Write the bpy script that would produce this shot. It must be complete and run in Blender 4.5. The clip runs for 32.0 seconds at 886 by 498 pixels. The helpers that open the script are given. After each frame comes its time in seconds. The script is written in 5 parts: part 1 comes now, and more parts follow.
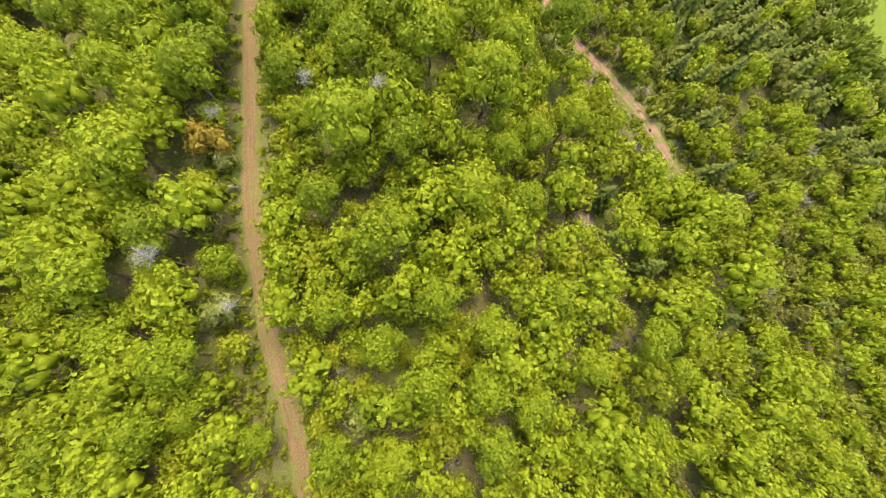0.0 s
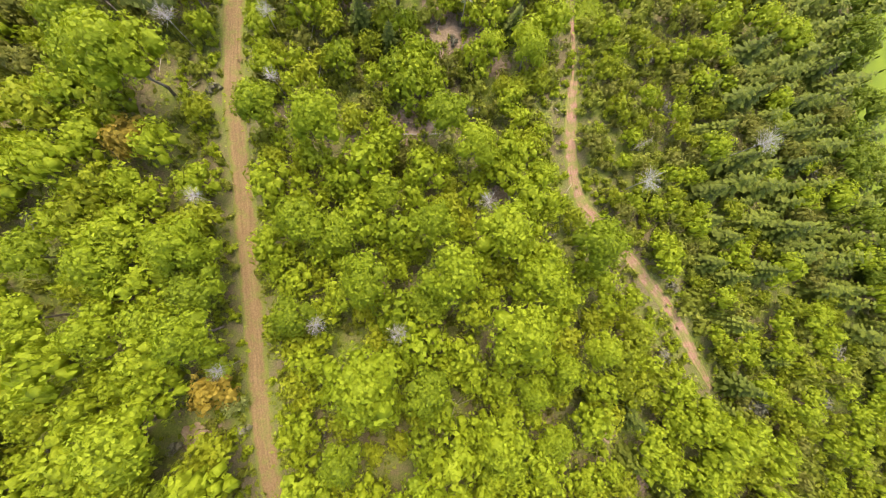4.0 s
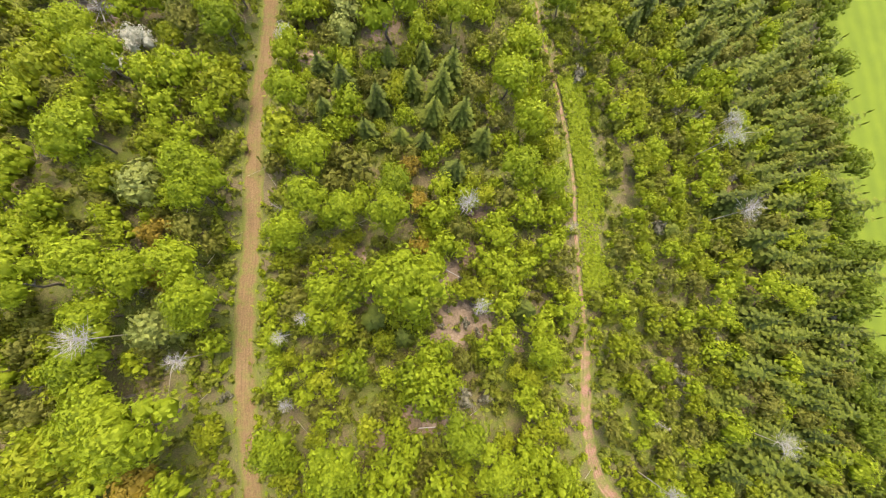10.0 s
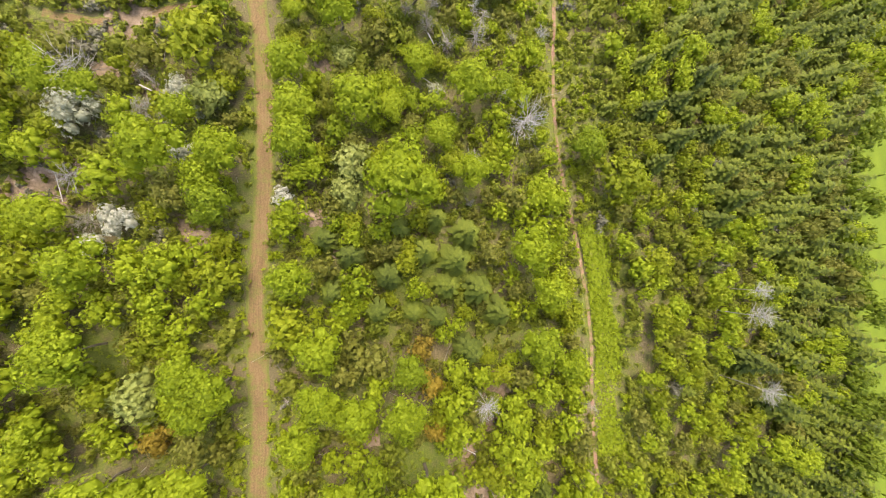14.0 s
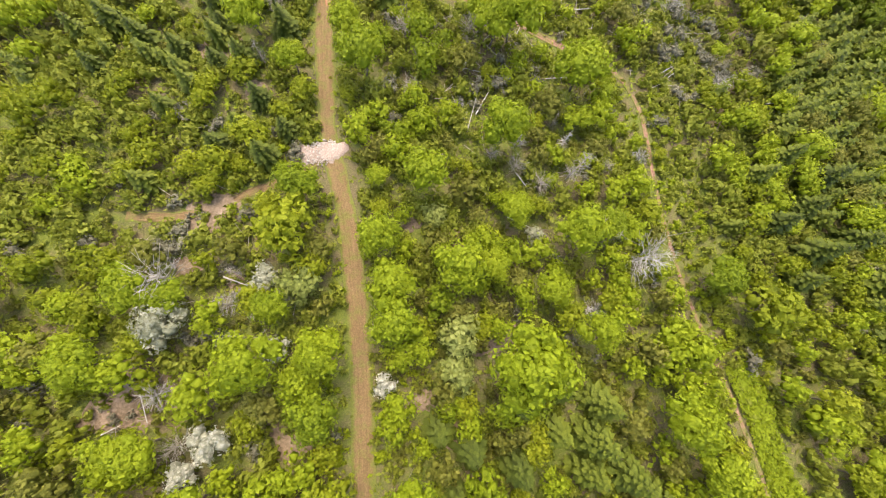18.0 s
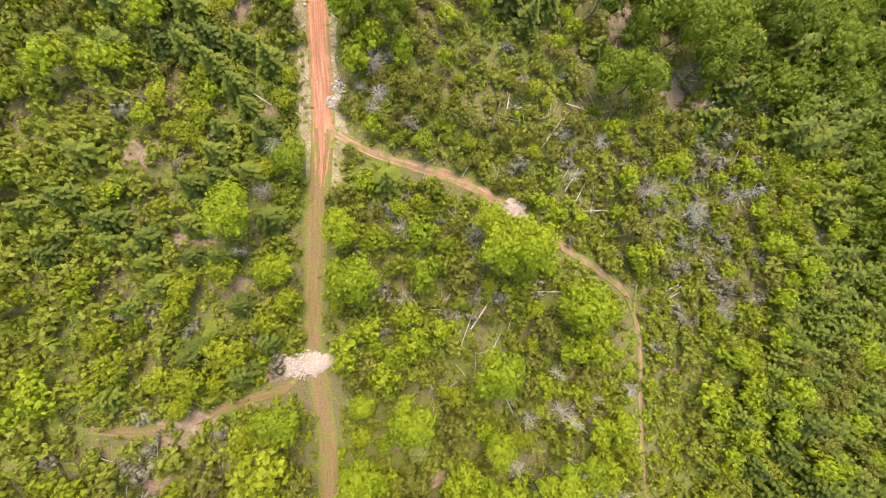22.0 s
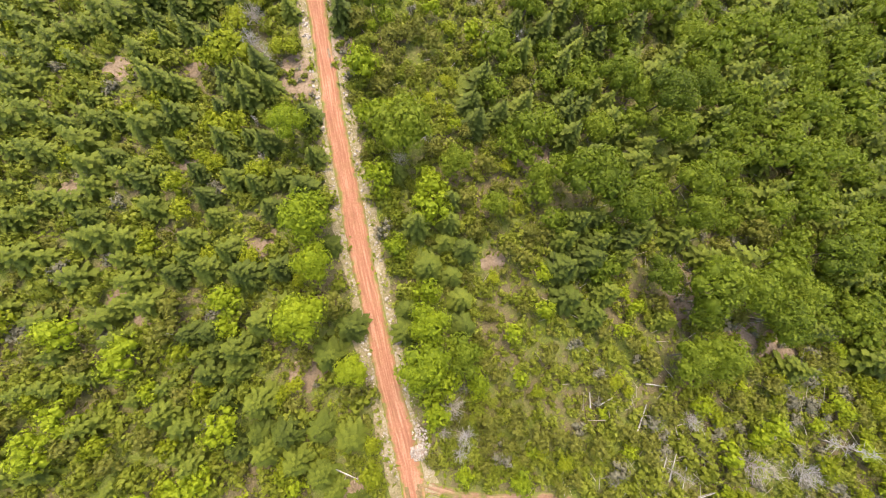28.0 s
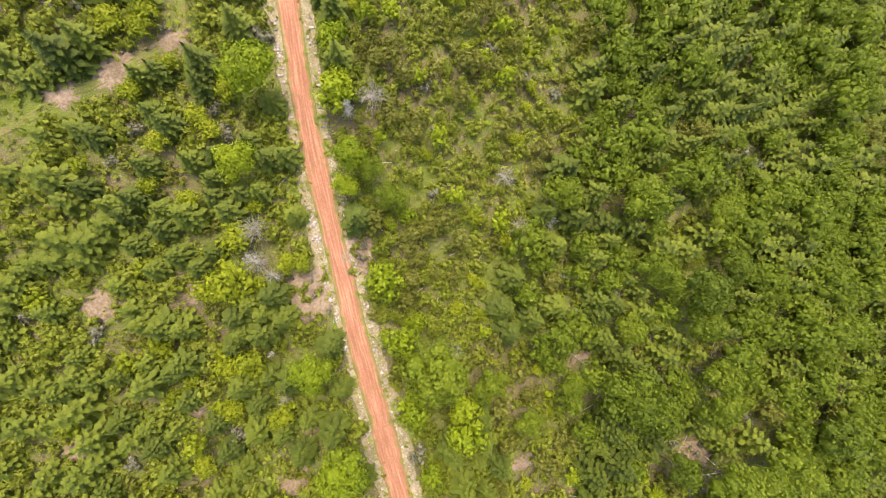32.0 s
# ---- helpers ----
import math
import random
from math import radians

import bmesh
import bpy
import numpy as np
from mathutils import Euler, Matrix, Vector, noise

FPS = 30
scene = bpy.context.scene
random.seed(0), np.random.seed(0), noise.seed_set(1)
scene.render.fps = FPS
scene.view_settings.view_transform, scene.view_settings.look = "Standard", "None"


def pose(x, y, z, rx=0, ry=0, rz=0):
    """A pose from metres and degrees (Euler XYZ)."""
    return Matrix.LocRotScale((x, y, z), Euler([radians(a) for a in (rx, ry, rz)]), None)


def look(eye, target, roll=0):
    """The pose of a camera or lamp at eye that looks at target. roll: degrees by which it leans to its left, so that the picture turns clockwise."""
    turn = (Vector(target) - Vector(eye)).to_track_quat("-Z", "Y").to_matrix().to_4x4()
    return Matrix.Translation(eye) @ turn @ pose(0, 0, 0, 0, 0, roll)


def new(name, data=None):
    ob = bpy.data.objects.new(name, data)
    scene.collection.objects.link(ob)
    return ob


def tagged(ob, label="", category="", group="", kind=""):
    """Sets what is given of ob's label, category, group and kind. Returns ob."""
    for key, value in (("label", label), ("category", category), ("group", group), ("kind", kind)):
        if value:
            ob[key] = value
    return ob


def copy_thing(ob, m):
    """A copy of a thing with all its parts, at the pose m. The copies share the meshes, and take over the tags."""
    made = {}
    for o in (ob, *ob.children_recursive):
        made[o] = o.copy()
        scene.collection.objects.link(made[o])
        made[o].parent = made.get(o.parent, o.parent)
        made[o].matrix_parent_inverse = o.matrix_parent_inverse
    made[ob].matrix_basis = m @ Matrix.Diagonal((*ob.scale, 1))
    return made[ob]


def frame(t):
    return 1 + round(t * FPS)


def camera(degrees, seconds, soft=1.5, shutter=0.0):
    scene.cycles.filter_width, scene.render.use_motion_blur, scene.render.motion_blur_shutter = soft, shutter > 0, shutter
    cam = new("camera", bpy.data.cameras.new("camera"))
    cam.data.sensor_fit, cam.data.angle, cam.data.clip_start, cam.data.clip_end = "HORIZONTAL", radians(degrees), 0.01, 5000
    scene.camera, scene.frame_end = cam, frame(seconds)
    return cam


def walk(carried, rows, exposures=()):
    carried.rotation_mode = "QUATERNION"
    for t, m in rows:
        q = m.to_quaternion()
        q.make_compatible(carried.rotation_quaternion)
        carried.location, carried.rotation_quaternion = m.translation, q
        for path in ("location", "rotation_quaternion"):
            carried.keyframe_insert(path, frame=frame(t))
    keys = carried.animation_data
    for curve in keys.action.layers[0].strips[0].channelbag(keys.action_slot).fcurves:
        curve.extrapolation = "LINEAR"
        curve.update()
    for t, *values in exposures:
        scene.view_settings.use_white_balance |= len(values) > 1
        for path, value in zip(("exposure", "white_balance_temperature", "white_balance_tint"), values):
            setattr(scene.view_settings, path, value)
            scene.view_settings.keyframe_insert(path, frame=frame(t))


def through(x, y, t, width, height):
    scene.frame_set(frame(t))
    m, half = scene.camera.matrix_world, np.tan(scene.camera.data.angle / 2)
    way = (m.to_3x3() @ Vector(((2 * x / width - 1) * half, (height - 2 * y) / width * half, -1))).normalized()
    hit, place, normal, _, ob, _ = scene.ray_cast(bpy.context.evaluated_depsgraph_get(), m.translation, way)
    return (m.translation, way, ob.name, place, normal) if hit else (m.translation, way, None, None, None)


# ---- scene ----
cam = camera(103.0, 32.0, soft=1.1)
PATH = [
    (0, 0.00, 0.00, 47.65, 10.81, -3.21, -0.00),
    (0.5, -0.57, 4.72, 48.08, 10.41, -4.49, 1.48),
    (1, -1.22, 9.60, 48.52, 9.29, -5.03, -0.05),
    (1.5, -1.95, 14.62, 48.97, 8.30, -4.56, -0.02),
    (2, -2.51, 19.71, 49.29, 6.51, -4.75, -0.04),
    (2.5, -2.89, 24.79, 49.50, 4.74, -5.25, 0.93),
    (3, -3.29, 29.77, 49.53, 3.56, -5.76, -1.12),
    (3.5, -3.86, 34.37, 49.40, 2.65, -5.18, -0.98),
    (5.5, -4.41, 38.48, 48.99, 13.80, -4.56, -1.77),
    (6, -3.96, 41.84, 48.89, 14.13, -4.32, -2.41),
    (6.5, -3.95, 45.54, 49.20, 13.37, -3.71, -3.92),
    (7, -4.08, 49.45, 49.72, 13.87, -4.41, -3.30),
    (7.5, -4.10, 53.23, 50.18, 11.84, -5.45, -2.05),
    (8, -4.13, 57.25, 50.67, 12.04, -5.18, -2.06),
    (8.5, -4.23, 61.03, 51.43, 11.98, -5.84, -3.40),
    (9, -4.95, 64.90, 51.92, 9.84, -4.96, -3.29),
    (9.5, -5.84, 69.27, 52.24, 9.12, -4.42, -2.99),
    (10, -6.27, 73.73, 52.58, 8.46, -5.77, -2.87),
    (10.5, -6.55, 78.20, 52.93, 7.94, -5.14, -3.40),
    (11, -6.36, 82.59, 53.06, 6.65, -5.28, -2.69),
    (11.5, -6.15, 86.55, 53.16, 5.80, -5.26, -3.01),
    (12, -6.10, 90.19, 53.14, 4.06, -6.56, -2.33),
    (12.5, -6.61, 93.81, 52.90, 5.22, -5.60, -1.38),
    (13, -6.89, 97.33, 52.94, 4.11, -6.28, -4.50),
    (13.5, -7.35, 101.11, 52.86, 2.84, -6.41, -3.20),
    (14, -8.11, 105.24, 52.56, 2.61, -7.21, -3.29),
    (14.5, -9.11, 109.22, 52.14, 2.27, -7.83, -3.86),
    (16.5, -13.66, 113.61, 46.44, 16.92, -4.09, -7.07),
    (17, -15.15, 116.84, 46.89, 16.12, -6.27, -7.86),
    (17.5, -17.77, 120.38, 46.25, 16.23, 1.50, -11.05),
    (18, -17.78, 123.09, 46.64, 10.63, -3.16, -9.45),
    (18.5, -16.12, 127.18, 47.57, 9.85, -4.24, -5.25),
    (19, -14.06, 131.98, 49.07, 8.79, -8.21, -1.95),
    (19.5, -14.28, 136.47, 49.08, 8.28, -5.68, -1.90),
    (20, -15.17, 140.48, 48.82, 6.03, -4.96, -3.64),
    (20.5, -15.92, 144.93, 48.68, 6.09, -3.43, -5.81),
    (21, -15.58, 149.27, 48.76, 4.09, -4.62, -6.41),
    (21.5, -14.60, 153.98, 48.96, 4.20, -7.28, -4.08),
    (22, -14.56, 159.04, 48.95, 3.21, -6.29, -3.94),
    (22.5, -15.08, 164.06, 48.73, 1.61, -5.40, -5.36),
    (23, -15.14, 168.87, 48.46, -0.38, -5.77, -7.37),
    (23.5, -14.88, 173.60, 48.48, 0.24, -6.55, -4.12),
    (24, -15.04, 177.47, 48.42, -0.10, -9.03, -3.51),
    (24.5, -16.14, 180.44, 48.47, 0.98, -7.76, -7.36),
    (25, -17.35, 182.85, 49.32, 2.66, -8.22, -8.21),
    (25.5, -18.50, 185.14, 51.01, 5.34, -7.94, -9.76),
    (27.5, -19.60, 196.80, 49.88, 11.03, -5.43, -13.52),
    (28, -19.53, 201.39, 50.30, 9.32, -5.78, -15.23),
    (28.5, -19.48, 206.54, 50.67, 8.92, -5.91, -15.40),
    (29, -19.47, 211.76, 50.86, 7.49, -7.23, -16.79),
    (29.5, -19.86, 217.10, 50.78, 6.16, -7.20, -17.85),
    (30, -20.05, 222.23, 50.48, 3.30, -7.42, -17.82),
    (30.5, -19.78, 227.43, 50.20, 2.59, -7.54, -14.90),
    (31, -18.59, 232.21, 50.01, 1.36, -8.93, -16.67),
    (31.5, -17.24, 237.02, 50.14, 2.53, -10.32, -15.80),
    (32, -16.05, 241.48, 50.06, -0.03, -9.59, -17.23),
]
walk(cam, [(t, pose(x, y, z, rx, ry, rz)) for t, x, y, z, rx, ry, rz in PATH], exposures=[(0.0, 1.28, 7000, 10), (12.0, 1.22, 7000, 10), (32.0, 1.16, 7000, 10)])

# ---- daylight: bright haze, a wide soft sun ----
SUN_UP, SUN_TURN = radians(62), radians(8)
world = bpy.data.worlds.new("sky")
scene.world = world
world.use_nodes = True
wn, wl = world.node_tree.nodes, world.node_tree.links
sky = wn.new("ShaderNodeTexSky")
sky.sky_type = "NISHITA"
sky.sun_disc = False
sky.sun_elevation, sky.sun_rotation = SUN_UP, SUN_TURN
sky.dust_density = 4.0
wn["Background"].inputs["Strength"].default_value = 0.29
wl.new(sky.outputs["Color"], wn["Background"].inputs["Color"])
sun = new("sun", bpy.data.lights.new("sun", "SUN"))
sun.data.energy, sun.data.angle, sun.data.color = 1.3, radians(20), (1.0, 0.95, 0.86)
sun_way = Vector((math.sin(SUN_TURN) * math.cos(SUN_UP), math.cos(SUN_TURN) * math.cos(SUN_UP), math.sin(SUN_UP)))
sun.matrix_world = look(sun_way * 200, (0, 0, 0))


# ---- materials ----
def mat(name, rough=0.9, spec=0.2):
    m = bpy.data.materials.new(name)
    m.use_nodes = True
    b = m.node_tree.nodes["Principled BSDF"]
    b.inputs["Roughness"].default_value = rough
    b.inputs["Specular IOR Level"].default_value = spec
    return m, m.node_tree.nodes, m.node_tree.links, b


def noise_at(n, l, scale, detail=4.0, rough=0.6, coord="Object"):
    tc = n.new("ShaderNodeTexCoord")
    t = n.new("ShaderNodeTexNoise")
    t.inputs["Scale"].default_value, t.inputs["Detail"].default_value, t.inputs["Roughness"].default_value = scale, detail, rough
    l.new(tc.outputs[coord], t.inputs["Vector"])
    return t.outputs["Fac"]


def ramp(n, l, fac, stops):
    r = n.new("ShaderNodeValToRGB")
    while len(r.color_ramp.elements) < len(stops):
        r.color_ramp.elements.new(0.5)
    for e, (p, c) in zip(r.color_ramp.elements, stops):
        e.position, e.color = p, (*c, 1)
    l.new(fac, r.inputs["Fac"])
    return r.outputs["Color"]


def mix(n, l, fac, a, b, kind="MIX"):
    m = n.new("ShaderNodeMix")
    m.data_type, m.blend_type = "RGBA", kind
    for sock, v in ((m.inputs[0], fac), (m.inputs[6], a), (m.inputs[7], b)):
        if isinstance(v, (int, float)):
            sock.default_value = v
        elif isinstance(v, tuple):
            sock.default_value = (*v, 1)
        else:
            l.new(v, sock)
    return m.outputs[2]


def maths(n, l, op, a, b=0.0):
    m = n.new("ShaderNodeMath")
    m.operation = op
    for sock, v in zip(m.inputs, (a, b)):
        if isinstance(v, (int, float)):
            sock.default_value = v
        else:
            l.new(v, sock)
    return m.outputs[0]


def bump(n, l, b, height, strength, dist):
    k = n.new("ShaderNodeBump")
    k.inputs["Strength"].default_value, k.inputs["Distance"].default_value = strength, dist
    l.new(height, k.inputs["Height"])
    l.new(k.outputs["Normal"], b.inputs["Normal"])


def leaf_mat(name, dark, fair, pale, through=0.35, grain=4.5, ragged=0.42):
    """Foliage: each leaf spray and each plant takes its own tone between dark, fair and pale, and the tint paints top
    light and inner shade into crowns; sprays have ragged outlines between their leaves, light passes through them, and
    the boughs behind (tint above 1.5) are closed."""
    m, n, l, b = mat(name, 0.62, 0.2)
    geo, info = n.new("ShaderNodeNewGeometry"), n.new("ShaderNodeObjectInfo")
    att = n.new("ShaderNodeAttribute")
    att.attribute_name = "tint"
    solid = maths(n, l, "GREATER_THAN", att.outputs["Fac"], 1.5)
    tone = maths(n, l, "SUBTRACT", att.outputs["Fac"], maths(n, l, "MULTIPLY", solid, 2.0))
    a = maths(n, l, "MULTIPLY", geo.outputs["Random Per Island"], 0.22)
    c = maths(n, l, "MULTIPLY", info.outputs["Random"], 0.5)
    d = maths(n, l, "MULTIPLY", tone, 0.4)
    tex = n.new("ShaderNodeTexNoise")
    tex.inputs["Scale"].default_value, tex.inputs["Detail"].default_value, tex.inputs["Roughness"].default_value = grain, 4.0, 0.72
    l.new(geo.outputs["Position"], tex.inputs["Vector"])
    leafy = maths(n, l, "MULTIPLY", maths(n, l, "SUBTRACT", tex.outputs["Fac"], 0.5), 0.6)
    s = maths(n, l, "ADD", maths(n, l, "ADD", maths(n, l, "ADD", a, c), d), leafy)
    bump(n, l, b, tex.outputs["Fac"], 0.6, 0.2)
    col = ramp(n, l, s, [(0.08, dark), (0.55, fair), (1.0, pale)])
    l.new(col, b.inputs["Base Color"])
    tr = n.new("ShaderNodeBsdfTranslucent")
    l.new(col, tr.inputs["Color"])
    mx = n.new("ShaderNodeMixShader")
    mx.inputs["Fac"].default_value = through
    l.new(b.outputs["BSDF"], mx.inputs[1])
    l.new(tr.outputs["BSDF"], mx.inputs[2])
    cut = n.new("ShaderNodeTexNoise")
    cut.inputs["Scale"].default_value, cut.inputs["Detail"].default_value = 5.5, 2.0
    l.new(geo.outputs["Position"], cut.inputs["Vector"])
    leaf = maths(n, l, "MAXIMUM", solid, maths(n, l, "GREATER_THAN", cut.outputs["Fac"], ragged))
    clear, cover = n.new("ShaderNodeBsdfTransparent"), n.new("ShaderNodeMixShader")
    l.new(leaf, cover.inputs["Fac"])
    l.new(clear.outputs["BSDF"], cover.inputs[1])
    l.new(mx.outputs["Shader"], cover.inputs[2])
    l.new(cover.outputs["Shader"], n["Material Output"].inputs["Surface"])
    return m


LEAF = leaf_mat("leaf_fresh_green", (0.112, 0.150, 0.006), (0.188, 0.236, 0.007), (0.252, 0.296, 0.012))
LEAF_DEEP = leaf_mat("leaf_deep_green", (0.050, 0.073, 0.005), (0.108, 0.143, 0.006), (0.168, 0.203, 0.012))
LEAF_YELLOW = leaf_mat("leaf_yellow_green", (0.140, 0.165, 0.006), (0.205, 0.232, 0.008), (0.262, 0.280, 0.014))
LEAF_PALE = leaf_mat("leaf_grey_green", (0.110, 0.130, 0.030), (0.200, 0.225, 0.045), (0.280, 0.295, 0.085))
BLOSSOM_LEAF = leaf_mat("white_blossom", (0.165, 0.172, 0.085), (0.370, 0.362, 0.265), (0.600, 0.575, 0.490), 0.35, 4.5, 0.47)
LEAF_RUST = leaf_mat("leaf_bronze", (0.110, 0.080, 0.010), (0.230, 0.165, 0.018), (0.310, 0.225, 0.030))
NEEDLE = leaf_mat("spruce_needles", (0.036, 0.050, 0.004), (0.076, 0.096, 0.006), (0.130, 0.150, 0.011), 0.2, 4.0, 0.36)
SHRUB = leaf_mat("shrub_leaves", (0.086, 0.104, 0.008), (0.154, 0.178, 0.012), (0.220, 0.234, 0.030))
BRUSH = leaf_mat("bare_grey_twigs", (0.085, 0.078, 0.045), (0.150, 0.138, 0.088), (0.230, 0.212, 0.155), 0.1, 3.5, 0.50)
OLIVE_LEAF = leaf_mat("leaf_olive", (0.082, 0.084, 0.010), (0.140, 0.142, 0.018), (0.195, 0.190, 0.035))


def bark_mat(name, dark, fair):
    m, n, l, b = mat(name, 0.9, 0.15)
    f = noise_at(n, l, 6.0)
    l.new(ramp(n, l, f, [(0.3, dark), (0.7, fair)]), b.inputs["Base Color"])
    bump(n, l, b, noise_at(n, l, 25.0), 0.4, 0.03)
    return m


BARK = bark_mat("bark_grey_brown", (0.07, 0.055, 0.04), (0.20, 0.17, 0.13))
DEADWOOD = bark_mat("weathered_dead_wood", (0.18, 0.155, 0.12), (0.38, 0.335, 0.275))
BLEACHED = bark_mat("bleached_wood", (0.22, 0.20, 0.17), (0.42, 0.39, 0.35))


def ground_mat():
    """Forest floor: brown litter, bare pinkish soil and dull grass in patches."""
    m, n, l, b = mat("forest_floor", 0.97, 0.1)
    big = noise_at(n, l, 0.09, 3.0, 0.55)
    mid = noise_at(n, l, 0.55, 4.0, 0.65)
    fine = noise_at(n, l, 5.0, 4.0, 0.75)
    litter = ramp(n, l, fine, [(0.3, (0.052, 0.043, 0.018)), (0.5, (0.105, 0.084, 0.042)), (0.72, (0.200, 0.158, 0.095))])
    grass = ramp(n, l, fine, [(0.3, (0.045, 0.062, 0.009)), (0.5, (0.095, 0.115, 0.018)), (0.75, (0.175, 0.180, 0.050))])
    where = maths(n, l, "ADD", maths(n, l, "MULTIPLY", big, 0.5), maths(n, l, "MULTIPLY", mid, 0.5))
    step = ramp(n, l, where, [(0.43, (0, 0, 0)), (0.57, (1, 1, 1))])
    l.new(mix(n, l, step, litter, grass), b.inputs["Base Color"])
    bump(n, l, b, fine, 0.7, 0.12)
    return m


def dirt_mat(name, deep, fair, pale, grassy, ruts=0.55, bare=0.62):
    """Worn earth: ruts along the way, stones, and a mottled grassy crown where it is little used."""
    m, n, l, b = mat(name, 0.95, 0.12)
    uv = n.new("ShaderNodeUVMap")
    uv.uv_map = "way"
    sep = n.new("ShaderNodeSeparateXYZ")
    l.new(uv.outputs["UV"], sep.inputs[0])
    st = n.new("ShaderNodeTexNoise")
    mp = n.new("ShaderNodeMapping")
    mp.inputs["Scale"].default_value = (9.0, 0.12, 1.0)
    l.new(uv.outputs["UV"], mp.inputs["Vector"])
    l.new(mp.outputs["Vector"], st.inputs["Vector"])
    st.inputs["Scale"].default_value, st.inputs["Detail"].default_value = 1.6, 4.0
    fine, mid = noise_at(n, l, 6.0, 5.0, 0.75), noise_at(n, l, 0.7, 3.0)
    s = maths(n, l, "ADD", maths(n, l, "MULTIPLY", st.outputs["Fac"], ruts), maths(n, l, "MULTIPLY", fine, 1 - ruts))
    earth = ramp(n, l, s, [(0.36, deep), (0.5, fair), (0.64, pale)])
    off = maths(n, l, "ABSOLUTE", maths(n, l, "SUBTRACT", sep.outputs["X"], 0.5))
    edge = maths(n, l, "ADD", off, maths(n, l, "MULTIPLY", maths(n, l, "SUBTRACT", maths(n, l, "ADD", fine, mid), 1.0), 0.45))
    green = ramp(n, l, fine, [(0.3, (0.06, 0.075, 0.012)), (0.7, (0.15, 0.155, 0.035))])
    rim = ramp(n, l, edge, [(0.30, (0, 0, 0)), (0.46, (1, 1, 1))])
    crown = ramp(n, l, maths(n, l, "ADD", mid, maths(n, l, "MULTIPLY", fine, 0.3)), [(bare, (0, 0, 0)), (bare + 0.18, (grassy, grassy, grassy))])
    col = mix(n, l, crown, earth, green)
    l.new(mix(n, l, rim, col, green), b.inputs["Base Color"])
    bump(n, l, b, s, 0.6, 0.08)
    return m


def plain_mat(name, stops, scale, rough=0.92, relief=0.05):
    m, n, l, b = mat(name, rough, 0.15)
    f = maths(n, l, "ADD", maths(n, l, "MULTIPLY", noise_at(n, l, scale, 5.0, 0.7), 0.6), maths(n, l, "MULTIPLY", noise_at(n, l, scale * 0.12, 3.0), 0.4))
    l.new(ramp(n, l, f, stops), b.inputs["Base Color"])
    bump(n, l, b, f, 0.6, relief)
    return m


def stone_mat():
    m, n, l, b = mat("fieldstone", 0.9, 0.2)
    info = n.new("ShaderNodeObjectInfo")
    geo = n.new("ShaderNodeNewGeometry")
    r = maths(n, l, "FRACT", maths(n, l, "ADD", info.outputs["Random"], geo.outputs["Random Per Island"]))
    base = ramp(n, l, r, [(0.0, (0.24, 0.19, 0.15)), (0.5, (0.35, 0.29, 0.245)), (1.0, (0.50, 0.44, 0.39))])
    l.new(mix(n, l, noise_at(n, l, 9.0), base, (0.22, 0.19, 0.15)), b.inputs["Base Color"])
    return m


def field_mat():
    """Mown grass with faint mowing stripes."""
    m, n, l, b = mat("mown_grass", 0.9, 0.15)
    tc, w = n.new("ShaderNodeTexCoord"), n.new("ShaderNodeTexWave")
    w.inputs["Scale"].default_value, w.inputs["Distortion"].default_value, w.inputs["Detail"].default_value = 0.11, 2.0, 2.0
    l.new(tc.outputs["Object"], w.inputs["Vector"])
    f = maths(n, l, "ADD", maths(n, l, "MULTIPLY", w.outputs["Fac"], 0.12), maths(n, l, "ADD", maths(n, l, "MULTIPLY", noise_at(n, l, 0.25, 3.0), 0.4), maths(n, l, "MULTIPLY", noise_at(n, l, 4.0), 0.3)))
    l.new(ramp(n, l, f, [(0.2, (0.075, 0.105, 0.008)), (0.5, (0.105, 0.140, 0.010)), (0.8, (0.140, 0.165, 0.016))]), b.inputs["Base Color"])
    bump(n, l, b, noise_at(n, l, 8.0), 0.5, 0.06)
    return m


GROUND = ground_mat()
TRAIL = dirt_mat("trail_earth", (0.088, 0.055, 0.025), (0.142, 0.092, 0.043), (0.203, 0.139, 0.072), 0.6, 0.3)
RED_EARTH = dirt_mat("red_road_earth", (0.165, 0.072, 0.040), (0.245, 0.110, 0.064), (0.350, 0.190, 0.120), 0.10)
GULLY = dirt_mat("eroded_red_earth", (0.125, 0.068, 0.042), (0.205, 0.115, 0.078), (0.310, 0.200, 0.150), 0.8, 0.35, 0.57)
BRANCH = dirt_mat("grassy_red_earth", (0.135, 0.076, 0.044), (0.215, 0.122, 0.076), (0.310, 0.200, 0.138), 0.75, 0.5, 0.60)
GRASSY = dirt_mat("overgrown_track_earth", (0.075, 0.062, 0.022), (0.125, 0.100, 0.042), (0.180, 0.145, 0.075), 0.9, 0.4, 0.50)
SOIL = plain_mat("bare_pink_soil", [(0.34, (0.075, 0.055, 0.030)), (0.5, (0.165, 0.118, 0.075)), (0.66, (0.280, 0.205, 0.150))], 3.0, relief=0.12)
GRAVEL = plain_mat("pale_gravel", [(0.34, (0.15, 0.108, 0.080)), (0.5, (0.26, 0.195, 0.155)), (0.66, (0.40, 0.32, 0.27))], 5.0, relief=0.08)
STONE = stone_mat()
FIELD = field_mat()


